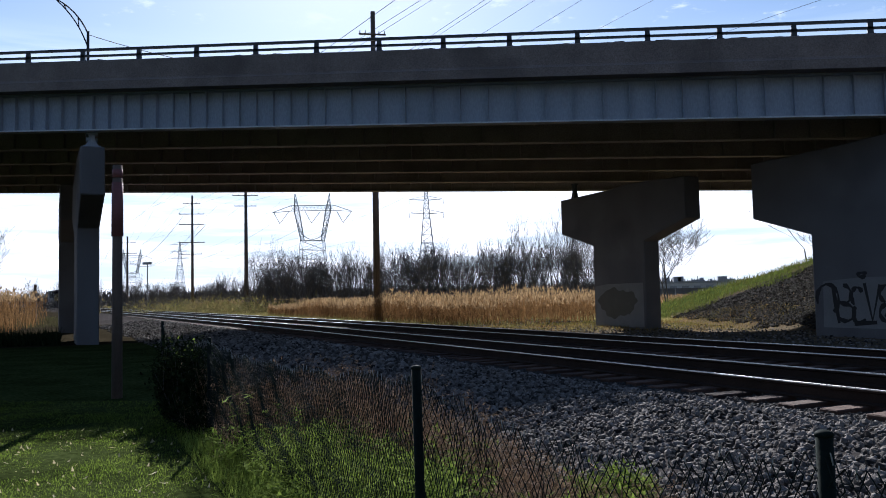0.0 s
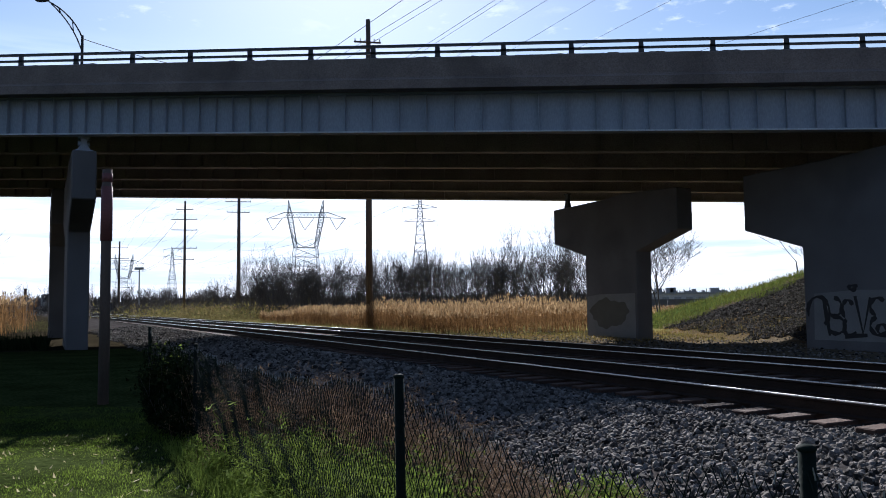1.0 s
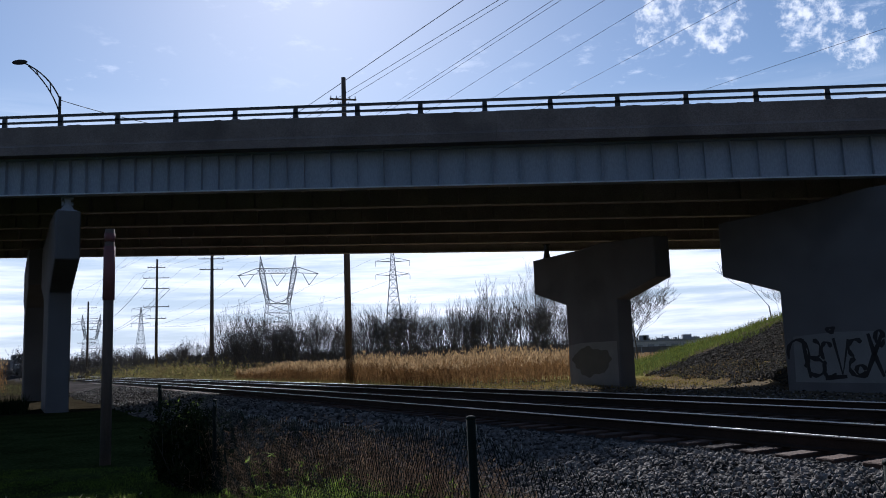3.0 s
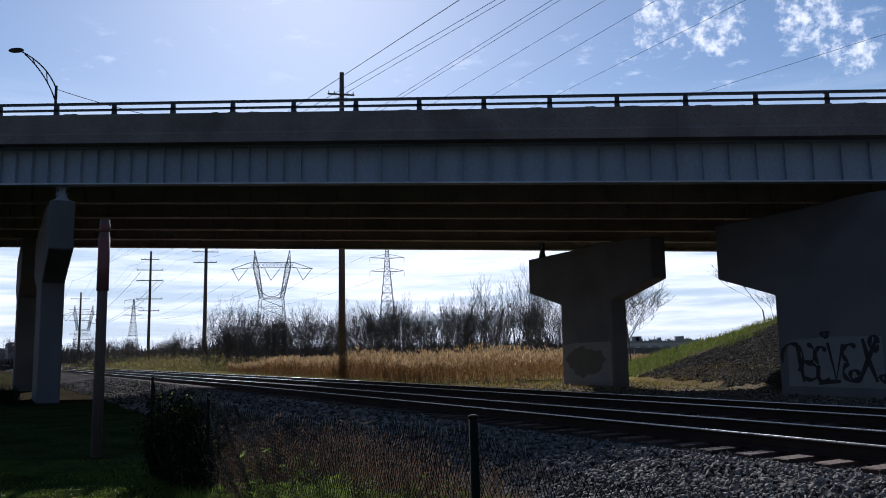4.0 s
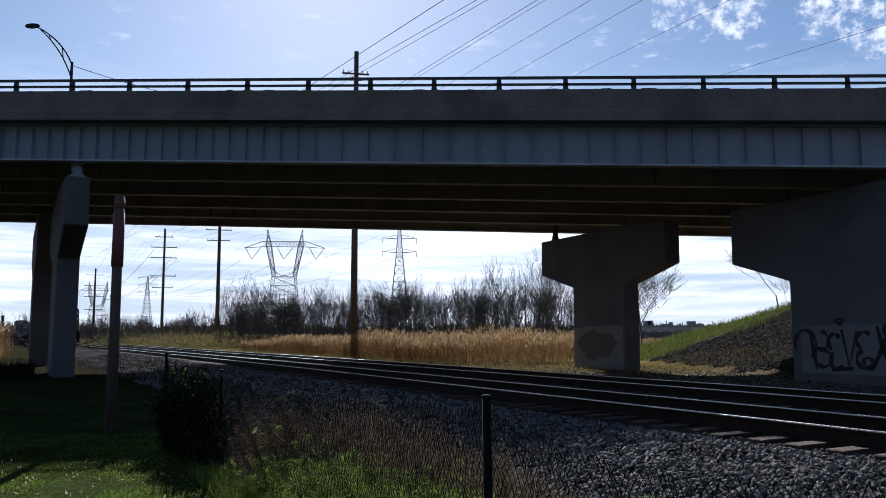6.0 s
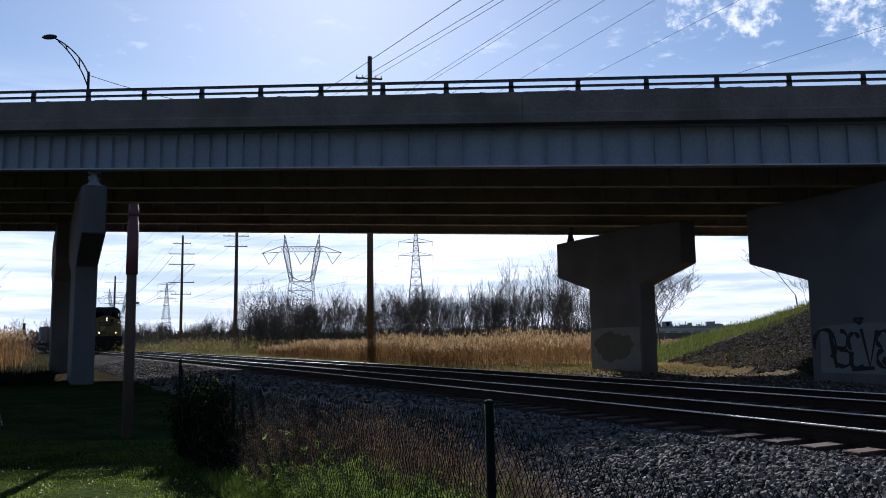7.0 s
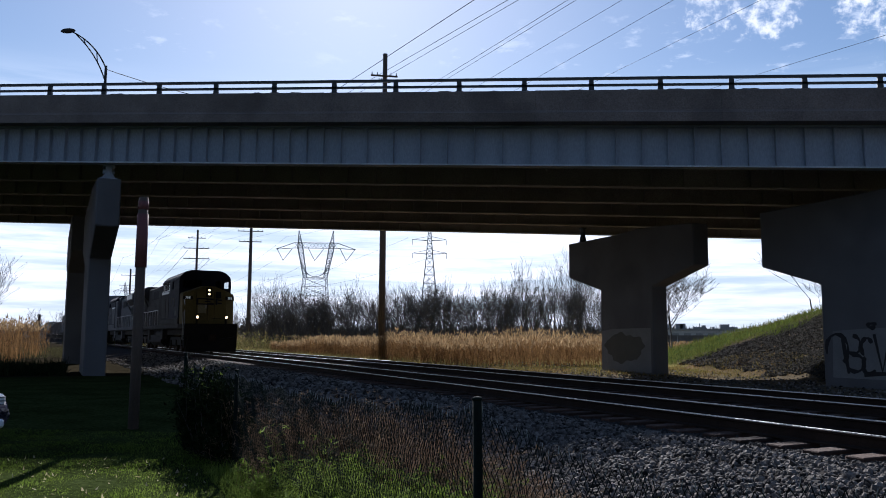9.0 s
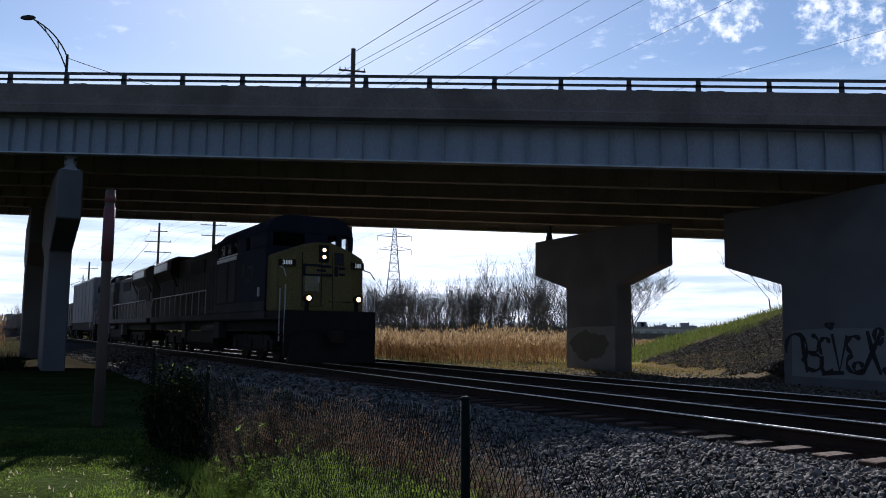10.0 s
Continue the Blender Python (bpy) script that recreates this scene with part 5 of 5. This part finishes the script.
            px, py, pz = bx + (tx - bx) * t, by + (ty - by) * t, z0 + hh * t
            e = (px + random.gauss(0, 0.08), py + random.gauss(0, 0.08), pz + random.uniform(-0.02, 0.10))
            segs.append(((px, py, pz), e, 0.0016, 0.001))
            lx.append(e[0]), ly.append(e[1]), lz.append(e[2] - 0.01)
    w = thing("weed_clump", label, "weed", group="weeds along the fence")
    tagged(segments_mesh("stalk_tuft", segs, M_DEAD if not green else M_WEED, w, sides=3), kind="stuff")
    n = len(lx)
    m = 4 if green else 3
    x_, y_, z_ = (np.repeat(np.array(v), m) + RNG.normal(0, 0.018, n * m) for v in (lx, ly, lz))
    leaf = blades(x_, y_, np.maximum(z_, 0.01), RNG.uniform(0.02, 0.06, n * m), RNG.uniform(0.014, 0.032, n * m) if green else RNG.uniform(0.008, 0.016, n * m), 0.9, M_WEED if green else M_DEAD,
                  "foliage" if green else "seed_tuft", "", "", w)
    tagged(leaf, kind="stuff")


def build_weeds():
    rnd = random.Random(8)
    random.seed(21)
    brown = "dead brown weed stalks with dry seed heads along the fence"
    green = "fresh green leafy weeds along the fence"
    for _ in range(60):
        s = rnd.uniform(4.4, 9.8)
        d = rnd.uniform(2.3, 4.1)
        p = at(d, s)
        g = d < 3.35 and s < 8.0
        weed_clump(p.x, p.y, rnd.uniform(0.22, 0.5) if g else rnd.uniform(0.55, 1.0) * (0.3 + 0.72 * smooth(4.6, 8.2, s)), g, green if g else brown, 32, 0.2)
    for _ in range(30):
        s = rnd.uniform(0.8, 5.2)
        p = at(rnd.uniform(3.3, 4.6), s)
        g = rnd.random() < 0.7
        weed_clump(p.x, p.y, rnd.uniform(0.14, 0.34), g, green if g else brown, 16, 0.13)
    # a few bright sprouting stems
    for x, y, h in ((-1.95, 6.9, 1.05), (-2.35, 6.7, 0.85), (-1.1, 6.0, 0.6), (-0.6, 7.6, 0.5)):
        weed_clump(x, y, h, True, "young bright green sprouting stem among dead stalks", 4, 0.04)
    # rank grass below the mesh
    x, y = along_fence(20000, -0.35, 0.6, 1, 4)
    blades(x, y, ground_np(x, y), RNG.uniform(0.08, 0.24, len(x)), RNG.uniform(0.006, 0.012, len(x)), 0.35, M_WEED, "rank_grass", "long uncut grass under the fence", "grass")
    x, y = along_fence(9000, -0.1, 0.9, 3, 4)
    blades(x, y, ground_np(x, y), RNG.uniform(0.12, 0.42, len(x)) * np.clip(1.1 - 0.35 * np.abs(y - 5.6), 0.3, 1), RNG.uniform(0.008, 0.016, len(x)), 0.45, M_WEED, "leafy_weeds", "lush green leafy weeds growing through the mesh", "weed")
    x, y = along_fence(7000, 0.05, 1.2, 2, 4)
    blades(x, y, ground_np(x, y), RNG.uniform(0.05, 0.2, len(x)), RNG.uniform(0.005, 0.010, len(x)), 0.55, M_DEAD, "dry_grass", "dry brown grass between fence and ballast", "grass")


build_weeds()


def leafy_bush(label, a, b, height, depth, n):
    bs = thing("bush", label, "bush", group="bushes")
    tops = []
    segs = []
    rnd = random.Random(n)
    a, b = Vector(a), Vector(b)
    lx, ly, lz = [], [], []
    for _ in range(140):
        t = rnd.random()
        p = a.lerp(b, t)
        q = (p.x + rnd.gauss(0, depth), p.y + rnd.gauss(0, depth), rnd.uniform(0.4, 1) * height * (0.85 + 0.3 * noise.noise((t * 4, 0, 1))))
        mid = ((p.x + q[0]) / 2 + rnd.gauss(0, 0.05), (p.y + q[1]) / 2 + rnd.gauss(0, 0.05), q[2] * 0.55)
        segs.append(((p.x, p.y, 0), mid, 0.008, 0.005))
        segs.append((mid, q, 0.005, 0.002))
        tops.append(q)
        for _ in range(n // 140):
            u = rnd.uniform(0.15, 1.05)
            lx.append(p.x + (q[0] - p.x) * u + rnd.gauss(0, 0.06))
            ly.append(p.y + (q[1] - p.y) * u + rnd.gauss(0, 0.06))
            lz.append(max(q[2] * u + rnd.gauss(0, 0.05), 0.02))
    tagged(segments_mesh("stem_tangle", segs, M_BARK, bs, sides=3), kind="stuff")
    m = len(lx)
    tagged(blades(np.array(lx), np.array(ly), np.array(lz), RNG.uniform(0.04, 0.085, m), RNG.uniform(0.025, 0.05, m), 0.75, M_SHADED_LEAF, "foliage", "", "", bs), kind="stuff")
    # young leaves on the topmost shoots, in a paler colour that stands for sunlight
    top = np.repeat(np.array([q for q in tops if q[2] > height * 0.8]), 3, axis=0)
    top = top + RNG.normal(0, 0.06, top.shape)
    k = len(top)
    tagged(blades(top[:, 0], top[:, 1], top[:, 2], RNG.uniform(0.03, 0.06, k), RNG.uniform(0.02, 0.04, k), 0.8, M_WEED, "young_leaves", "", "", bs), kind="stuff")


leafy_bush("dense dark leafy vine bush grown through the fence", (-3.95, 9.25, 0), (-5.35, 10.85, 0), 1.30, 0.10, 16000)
leafy_bush("low leafy bush at the foot of the ballast", (-7.0, 14.6, 0), (-6.2, 13.6, 0), 0.7, 0.25, 2200)


def build_reeds():
    def patch(name, label, d, s, h):
        n = len(d)
        x = d * math.cos(AZ) - s * math.sin(AZ)
        y = d * math.sin(AZ) + s * math.cos(AZ)
        z = ground_np(x, y)
        rd = thing(name, label, "reeds", kind="stuff")
        blades(x, y, z, h, RNG.uniform(0.02, 0.035, n), 0.10, M_REED, "stem_mass", "", "", rd)
        k = 3
        xx, yy, zz, hh = (np.repeat(v, k) for v in (x, y, z, h))
        u = RNG.uniform(0.15, 0.75, n * k)
        blades(xx + RNG.normal(0, 0.05, n * k), yy + RNG.normal(0, 0.05, n * k), zz + hh * u, RNG.uniform(0.35, 0.7, n * k), RNG.uniform(0.025, 0.05, n * k), 0.45, M_REED, "leaf_mass", "", "", rd)
        k = 2
        xx, yy, zz, hh = (np.repeat(v, k) for v in (x, y, z, h))
        blades(xx + RNG.normal(0, 0.05, n * k), yy + RNG.normal(0, 0.05, n * k), zz + hh * 0.9, RNG.uniform(0.2, 0.34, n * k), RNG.uniform(0.05, 0.1, n * k), 0.4, M_PLUME, "plume_mass", "", "", rd)

    n = 15000
    d = 20.6 + RNG.random(n) ** 1.6 * 28
    s = RNG.uniform(24, 82, n)
    y = d * math.sin(AZ) + s * math.cos(AZ)
    x = d * math.cos(AZ) - s * math.sin(AZ)
    keep = (y > 43.8 + 0.9 * np.sin(x * 0.5)) & (x < 4.5) & ((d < 30) | (y > 52))
    d, s = d[keep], s[keep]
    x = d * math.cos(AZ) - s * math.sin(AZ)
    swell = np.array([noise.noise((a * 0.16, b * 0.16, 4)) for a, b in zip(d, s)])
    tuft = np.array([noise.noise((a * 0.9, b * 0.9, 11)) for a, b in zip(d, s)])
    h = RNG.uniform(1.1, 1.85, len(d)) * (1 + 0.34 * swell + 0.30 * tuft) * np.clip(1.0 - (s - 50) / 60, 0.5, 1)
    patch("reed_bed", "dense stand of tall dry tan reeds with pale plumes", d, s, h)
    n = 5000
    d, s = RNG.uniform(26, 60, n), RNG.uniform(80, 190, n)
    patch("reed_fringe", "distant dry reeds beside the railway", d, s, RNG.uniform(1.0, 1.7, n))
    n = 2600
    x, y = RNG.uniform(4, 50, n), RNG.uniform(70, 130, n)
    patch("meadow_reeds", "dry reeds in the meadow behind the bridge", x * math.cos(AZ) + y * math.sin(AZ), -x * math.sin(AZ) + y * math.cos(AZ), RNG.uniform(0.65, 1.1, n))
    # dark weeds added to cover the lit ground where shade should lie
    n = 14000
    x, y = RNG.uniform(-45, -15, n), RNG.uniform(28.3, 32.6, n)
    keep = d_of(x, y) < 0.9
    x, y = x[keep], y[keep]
    blades(x, y, ground_np(x, y), RNG.uniform(0.25, 0.85, len(x)) * np.clip((33.5 - y) / 3, 0.4, 1), RNG.uniform(0.03, 0.07, len(x)), 0.35, M_SHADED_LEAF, "shade_weeds", "band of dark weeds added as shade below the bridge", "weed")
    n = 2600
    x, y = RNG.uniform(-52, -31.0, n), RNG.uniform(38, 62, n)
    keep = x < -30.8 - (y - 40) * 0.62
    x, y = x[keep], y[keep]
    patch("reed_stand", "tall dry reeds on the near side of the railway", x * math.cos(AZ) + y * math.sin(AZ), -x * math.sin(AZ) + y * math.cos(AZ), RNG.uniform(2.0, 2.9, len(x)))
    # short rough verge along the reeds and on the abutment slope
    n = 5000
    d, s = RNG.uniform(17.4, 22.5, n), RNG.uniform(26, 90, n)
    x = d * math.cos(AZ) - s * math.sin(AZ)
    y = d * math.sin(AZ) + s * math.cos(AZ)
    keep = y > 40
    x, y = x[keep], y[keep]
    blades(x, y, ground_np(x, y), RNG.uniform(0.1, 0.45, len(x)), RNG.uniform(0.02, 0.04, len(x)), 0.4, M_DRYGREEN, "verge_grass", "rough green and tan verge grass", "grass")
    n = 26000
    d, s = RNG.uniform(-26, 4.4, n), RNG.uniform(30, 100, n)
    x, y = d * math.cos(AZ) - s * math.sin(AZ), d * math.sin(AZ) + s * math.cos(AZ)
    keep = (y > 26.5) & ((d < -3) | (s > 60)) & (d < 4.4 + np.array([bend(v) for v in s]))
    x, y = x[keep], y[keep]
    blades(x, y, ground_np(x, y), RNG.uniform(0.12, 0.5, len(x)), RNG.uniform(0.02, 0.045, len(x)), 0.4, M_ROUGH_SHADED, "rough_grass", "rough tan and green grass beyond the bridge", "grass")
    n = 26000
    d, s = RNG.uniform(20, 31, n), RNG.uniform(17, 36, n)
    x, y = d * math.cos(AZ) - s * math.sin(AZ), d * math.sin(AZ) + s * math.cos(AZ)
    z = ground_np(x, y)
    keep = (y > 33) & (z < 0.9) & (RNG.random(n) < np.clip((y - 32) / 9, 0.1, 1))
    blades(x[keep], y[keep], z[keep], RNG.uniform(0.05, 0.2, keep.sum()), RNG.uniform(0.012, 0.03, keep.sum()), 0.5, M_TAN, "foot_grass", "short tan and ochre grass at the foot of the embankment", "grass")
    n = 30000
    x, y = RNG.uniform(0, 26, n), RNG.uniform(44.2, 56, n)
    z = ground_np(x, y)
    keep = (z > 0.1) & (y > 45.0 + 1.3 * np.sin(x * 1.3) * np.sin(x * 0.47))
    blades(x[keep], y[keep], z[keep], RNG.uniform(0.12, 0.4, keep.sum()), RNG.uniform(0.02, 0.04, keep.sum()), 0.4, M_SLOPE, "slope_grass", "lush green grass on the embankment edge", "grass")


M_TAN = mat("ochre short grass", (0.21, 0.13, 0.05), 0.95, vary=0.3, scale=0.5, fine=5, bump=0, island=0.4, trans=0.4, tint=(0.13, 0.13, 0.035), spec=0.02)
M_SLOPE = mat("embankment grass", (0.095, 0.125, 0.022), 0.9, vary=0.3, scale=0.4, fine=4, bump=0, island=0.4, trans=0.4, tint=(0.10, 0.10, 0.03), spec=0.05)
# darker copy of the verge grass, with shade beyond the bridge painted in
M_ROUGH_SHADED = mat("rough grass with shade in its colour", (0.05, 0.055, 0.022), 0.95, vary=0.3, scale=0.4, fine=4, bump=0, island=0.4, trans=0.35, tint=(0.075, 0.062, 0.032), spec=0.02)
M_DRYGREEN = mat("rough verge grass", (0.10, 0.105, 0.035), 0.95, vary=0.3, scale=0.4, fine=4, bump=0, island=0.4, trans=0.4, tint=(0.17, 0.125, 0.055), spec=0.02)
build_reeds()


def bare_tree(seed, height, spread, levels=5, dense=1.0, multi=1):
    """Trunk and twig segments of a leafless tree."""
    rnd = random.Random(seed)
    trunk, crown = [], []

    def grow(p, d, ln, r, lev):
        n = 3 if lev < 2 else 2
        for k in range(n):
            d2 = (d + Vector((rnd.gauss(0, 0.10), rnd.gauss(0, 0.10), 0.05))).normalized()
            q = p + d2 * ln / n
            r2 = r * (0.82 if lev < 3 else 0.72)
            (trunk if lev < 2 else crown).append((tuple(p), tuple(q), r, r2))
            p, d, r = q, d2, r2
            if lev + 1 < levels and (k > 0 or lev > 0):
                for _ in range(rnd.choice((1, 2, 2)) if rnd.random() < dense else 1):
                    a = rnd.uniform(0, 2 * math.pi)
                    side = Vector((math.cos(a), math.sin(a), 0))
                    d3 = (d * rnd.uniform(0.6, 1.0) + side * spread * rnd.uniform(0.6, 1.2) + Vector((0, 0, 0.25))).normalized()
                    grow(p, d3, ln * rnd.uniform(0.5, 0.75), r * rnd.uniform(0.45, 0.65), lev + 1)

    for k in range(multi):
        grow(Vector((rnd.gauss(0, 0.25) * (multi > 1), rnd.gauss(0, 0.25) * (multi > 1), -0.2)), Vector((rnd.gauss(0, 0.12), rnd.gauss(0, 0.12), 1)).normalized(), height * rnd.uniform(0.5, 0.62), height * 0.016 / (1 if multi == 1 else 1.5), 0)
    return trunk, crown


def tree_thing(label, seed, height, spread, m, levels=5, dense=1.0, multi=1, group="bare trees", thin=0.009):
    t, c = bare_tree(seed, height, spread, levels, dense, multi)
    tr = thing("tree", label, "tree", m, group=group)
    segments_mesh("trunk", t, M_BARK, tr, sides=5)
    c = [(a, b, max(r0, thin), max(r1, thin * 0.6)) for a, b, r0, r1 in c]
    segments_mesh("crown", c, M_TWIG, tr, sides=3)
    return tr


def build_trees():
    rnd = random.Random(3)
    lab = "leafless grey-brown tree in the thicket behind the reeds"
    base = [tree_thing(lab, 40 + k, 4.6 + 0.3 * k, 0.38 + 0.07 * (k % 3), pose(-60 + k * 7, 128 + 3 * (k % 3), 0), multi=2 + k % 3, dense=0.85, thin=0.009) for k in range(8)]
    for k in range(270):
        u = rnd.random()
        x = -98 + 104 * u + rnd.uniform(-1, 1)
        y = rnd.uniform(98, 135) + 45 * (1 - smooth(-62, -40, x))
        # taller towards the right end of the thicket
        want = 0.70 + 0.42 * smooth(-50, -30, x) + 0.14 * smooth(-12, -2, x) - 0.10 * math.sin(x * 0.35)
        m = pose(x, y, 0, 0, 0, rnd.uniform(0, 360)) @ Matrix.Scale(want * rnd.uniform(0.85, 1.12) * (1.0 if x > -42 else 1.02), 4)
        t = copy_thing(base[rnd.randrange(8)], Matrix())
        t.matrix_basis = m
    for x, y, h, seed in ((-2.3, 88, 7.6, 7), (-4.6, 92, 6.6, 8), (-30.0, 104, 6.2, 9), (-21.0, 102, 6.2, 10), (-0.6, 93, 7.4, 12), (-36, 104, 6.0, 14)):
        tree_thing("tall leafless tree standing out above the thicket", seed, h, 0.5, pose(x, y, 0), multi=2)
    tree_thing("leafless spreading tree beyond the abutment", 77, 7.2, 0.95, pose(7.2, 66, 0), levels=6, multi=3, thin=0.012)
    tree_thing("small leafless tree on the embankment", 78, 8.2, 0.95, pose(16.6, 60, 0), levels=6, multi=2, thin=0.012)
    for k, (x, y, h) in enumerate(((-48.5, 60, 7.0), (-51.5, 63, 6.0), (-76, 92, 5.8), (-71.5, 96, 4.4), (-82, 100, 6), (-69.5, 100, 3.6))):
        tree_thing("leafless tree beside the reeds on the near side of the railway", 90 + k, h, 0.6, pose(x, y, 0), multi=2)
    # tangled undergrowth of the thicket
    segs = []
    for _ in range(5200):
        x = rnd.uniform(-110, 6)
        y = rnd.uniform(97, 138) + 45 * (1 - smooth(-62, -40, x))
        h = rnd.uniform(1.6, 3.9) * (0.8 + 0.4 * smooth(-50, -30, x))
        a = (x, y, 0)
        m1 = (x + rnd.gauss(0, 0.25), y + rnd.gauss(0, 0.25), h * 0.5)
        b = (x + rnd.gauss(0, 0.6), y + rnd.gauss(0, 0.6), h)
        segs += [(a, m1, 0.03, 0.022), (m1, b, 0.022, 0.01)]
        for _ in range(2):
            segs.append((m1, (m1[0] + rnd.gauss(0, 0.5), m1[1] + rnd.gauss(0, 0.5), h * rnd.uniform(0.7, 1.0)), 0.016, 0.008))
    ob = segments_mesh("undergrowth", segs, M_TWIG, sides=3)
    tagged(ob, "tangled brown undergrowth of the thicket", "undergrowth", kind="stuff")
    # far woods along the horizon
    segs = []
    for _ in range(5000):
        az = rnd.uniform(-12, 52)
        r = rnd.uniform(420, 700)
        x, y = -r * math.sin(radians(az)), r * math.cos(radians(az))
        h = rnd.uniform(4, 9)
        segs += [((x, y, 0), (x + rnd.gauss(0, 1), y, h), 0.6, 0.15), ((x, y, h * 0.4), (x + rnd.gauss(0, 2.5), y, h * 0.9), 0.35, 0.1)]
    ob = segments_mesh("woods", segs, M_TWIG, sides=3)
    tagged(ob, "distant leafless woods along the horizon", "woods", kind="stuff")


build_trees()


def green_shrub():
    n = 9000
    x, y = RNG.normal(-43, 4.5, n), RNG.normal(92, 6, n)
    z = np.abs(RNG.normal(0, 0.75, n))
    blades(x, y, z, RNG.uniform(0.2, 0.45, n), RNG.uniform(0.08, 0.18, n), 0.7, M_DRYGREEN, "shrub_bank", "bank of budding green shrubs beside the reeds", "shrub")


green_shrub()

# ---- far buildings, parked car ----
M_WALL = mat("pale distant wall", (0.42, 0.43, 0.45), 0.85, vary=0.15, scale=0.15, fine=2, bump=0)
M_ROOFUNIT = mat("grey rooftop unit", (0.25, 0.26, 0.28), 0.7, vary=0.15, scale=0.3, fine=3, bump=0)


def build_warehouse():
    wh = thing("warehouse", "long low pale warehouse with rooftop units", "building", pose(0, 0, 0))
    part("wall", boxes((18, 96, 300, 330, -0.2, 4.2)), M_WALL, wh)
    part("roof", boxes((17.6, 96.4, 299.6, 330.4, 4.2, 4.9)), M_ROOFUNIT, wh, "grey roof edge")
    rnd = random.Random(5)
    for k in range(16):
        x = 30 + k * 3.4 + rnd.uniform(-1, 1)
        w, h = rnd.uniform(0.8, 3.4), rnd.uniform(0.4, 1.9)
        part("rooftop_unit", boxes((x, x + w, 303, 306, 4.9, 4.9 + h)), M_ROOFUNIT, wh)
    for k in range(18):
        x = 20 + k * 4.2
        part("loading_door", boxes((x, x + 2.4, 299.9, 300.02, 0.2, 3.2)), M_ROOFUNIT, wh)
    fw = thing("boundary_wall", "grey concrete boundary wall across the meadow", "wall", pose(0, 0, 0))
    for k in range(14):
        x = 10 + k * 6.0
        part("panel", boxes((x, x + 5.9, 190, 190.3, 0, 2.0), (x, x + 5.96, 189.9, 190.4, 2.0, 2.15)), M_CONC, fw)


build_warehouse()


def parked_car():
    """A dark car whose front corner points to the tracks: local x forward."""
    m_body = mat("dark blue-black car paint", (0.015, 0.016, 0.03), 0.25, vary=0.1, scale=1, fine=8, bump=0, spec=0.6)
    m_lens = mat("clear lamp lens", (0.80, 0.82, 0.84), 0.12, vary=0.05, scale=5, fine=30, bump=0, spec=0.7)
    m_tyre = mat("tyre rubber", (0.02, 0.02, 0.02), 0.8, vary=0.15, scale=8, fine=60, bump=0.1)
    car = thing("parked_car", "dark parked car with clear headlamps on the lawn", "car", pose(-9.74, 9.6, 0, 0, 0, -14))
    bm = bmesh.new()
    prism(bm, [(-2.2, 0.35), (2.05, 0.28), (2.22, 0.5), (2.12, 0.72), (1.9, 0.88), (0.95, 1.0), (0.2, 1.42), (-1.2, 1.46), (-2.0, 1.05), (-2.25, 0.8)], -0.86, 0.86)
    bmesh.ops.bevel(bm, geom=bm.edges[:], offset=0.07, segments=2, affect="EDGES")
    body = part("body", bm, m_body, car, smooth=True)
    for y in (-0.62, 0.62):
        ob = part("headlight", boxes((1.9, 2.13, y - 0.2, y + 0.2, 0.62, 0.80), bevel=0.05), m_lens, car, "clear striped headlamp")
        for z in (0.66, 0.71, 0.76):
            part("reflector_bar", boxes((2.125, 2.14, y - 0.16, y + 0.16, z - 0.008, z + 0.008)), M_GALV, ob)
        part("fog_light", boxes((2.1, 2.24, y - 0.1, y + 0.1, 0.36, 0.48), bevel=0.03), m_lens, car)
        part("side_window", boxes((-1.1, 0.5, y * 1.41 - 0.01, y * 1.41 + 0.01, 1.02, 1.34)), M_GLASS, car)
    for x in (-1.35, 1.35):
        for y in (-0.8, 0.8):
            bm = bmesh.new()
            rod(bm, (x, y - 0.1, 0.32), (x, y + 0.1, 0.32), 0.32, sides=24)
            wl = part("wheel", bm, m_tyre, car)
            bm = bmesh.new()
            rod(bm, (x, y - 0.11, 0.32), (x, y + 0.11, 0.32), 0.2, sides=16)
            part("rim", bm, M_GALV, wl)


parked_car()


def small_things():
    fl = thing("floodlight_mast", "distant grey floodlight mast", "light mast", pose(-118, 205, 0))
    bm = bmesh.new()
    rod(bm, (0, 0, 0), (0, 0, 12.2), 0.25, 0.16)
    part("mast", bm, M_GALV, fl)
    part("lamp_bar", boxes((-1.3, 1.3, -0.3, 0.3, 11.9, 12.6)), M_GALV, fl)
    st = thing("wooden_post", "weathered wooden post beside the far reeds", "post", pose(-44.2, 60, 0))
    bm = bmesh.new()
    rod(bm, (0, 0, -0.2), (0, 0, 3.25), 0.12, 0.11)
    part("post", bm, M_WOODPOLE, st)


small_things()


def motions():
    for ob, offset, length, backwards in TRAIN:
        walk(ob, [(k * 0.5, vehicle_pose(nose_at(k * 0.5) + offset, length, backwards)) for k in range(21)])


motions()
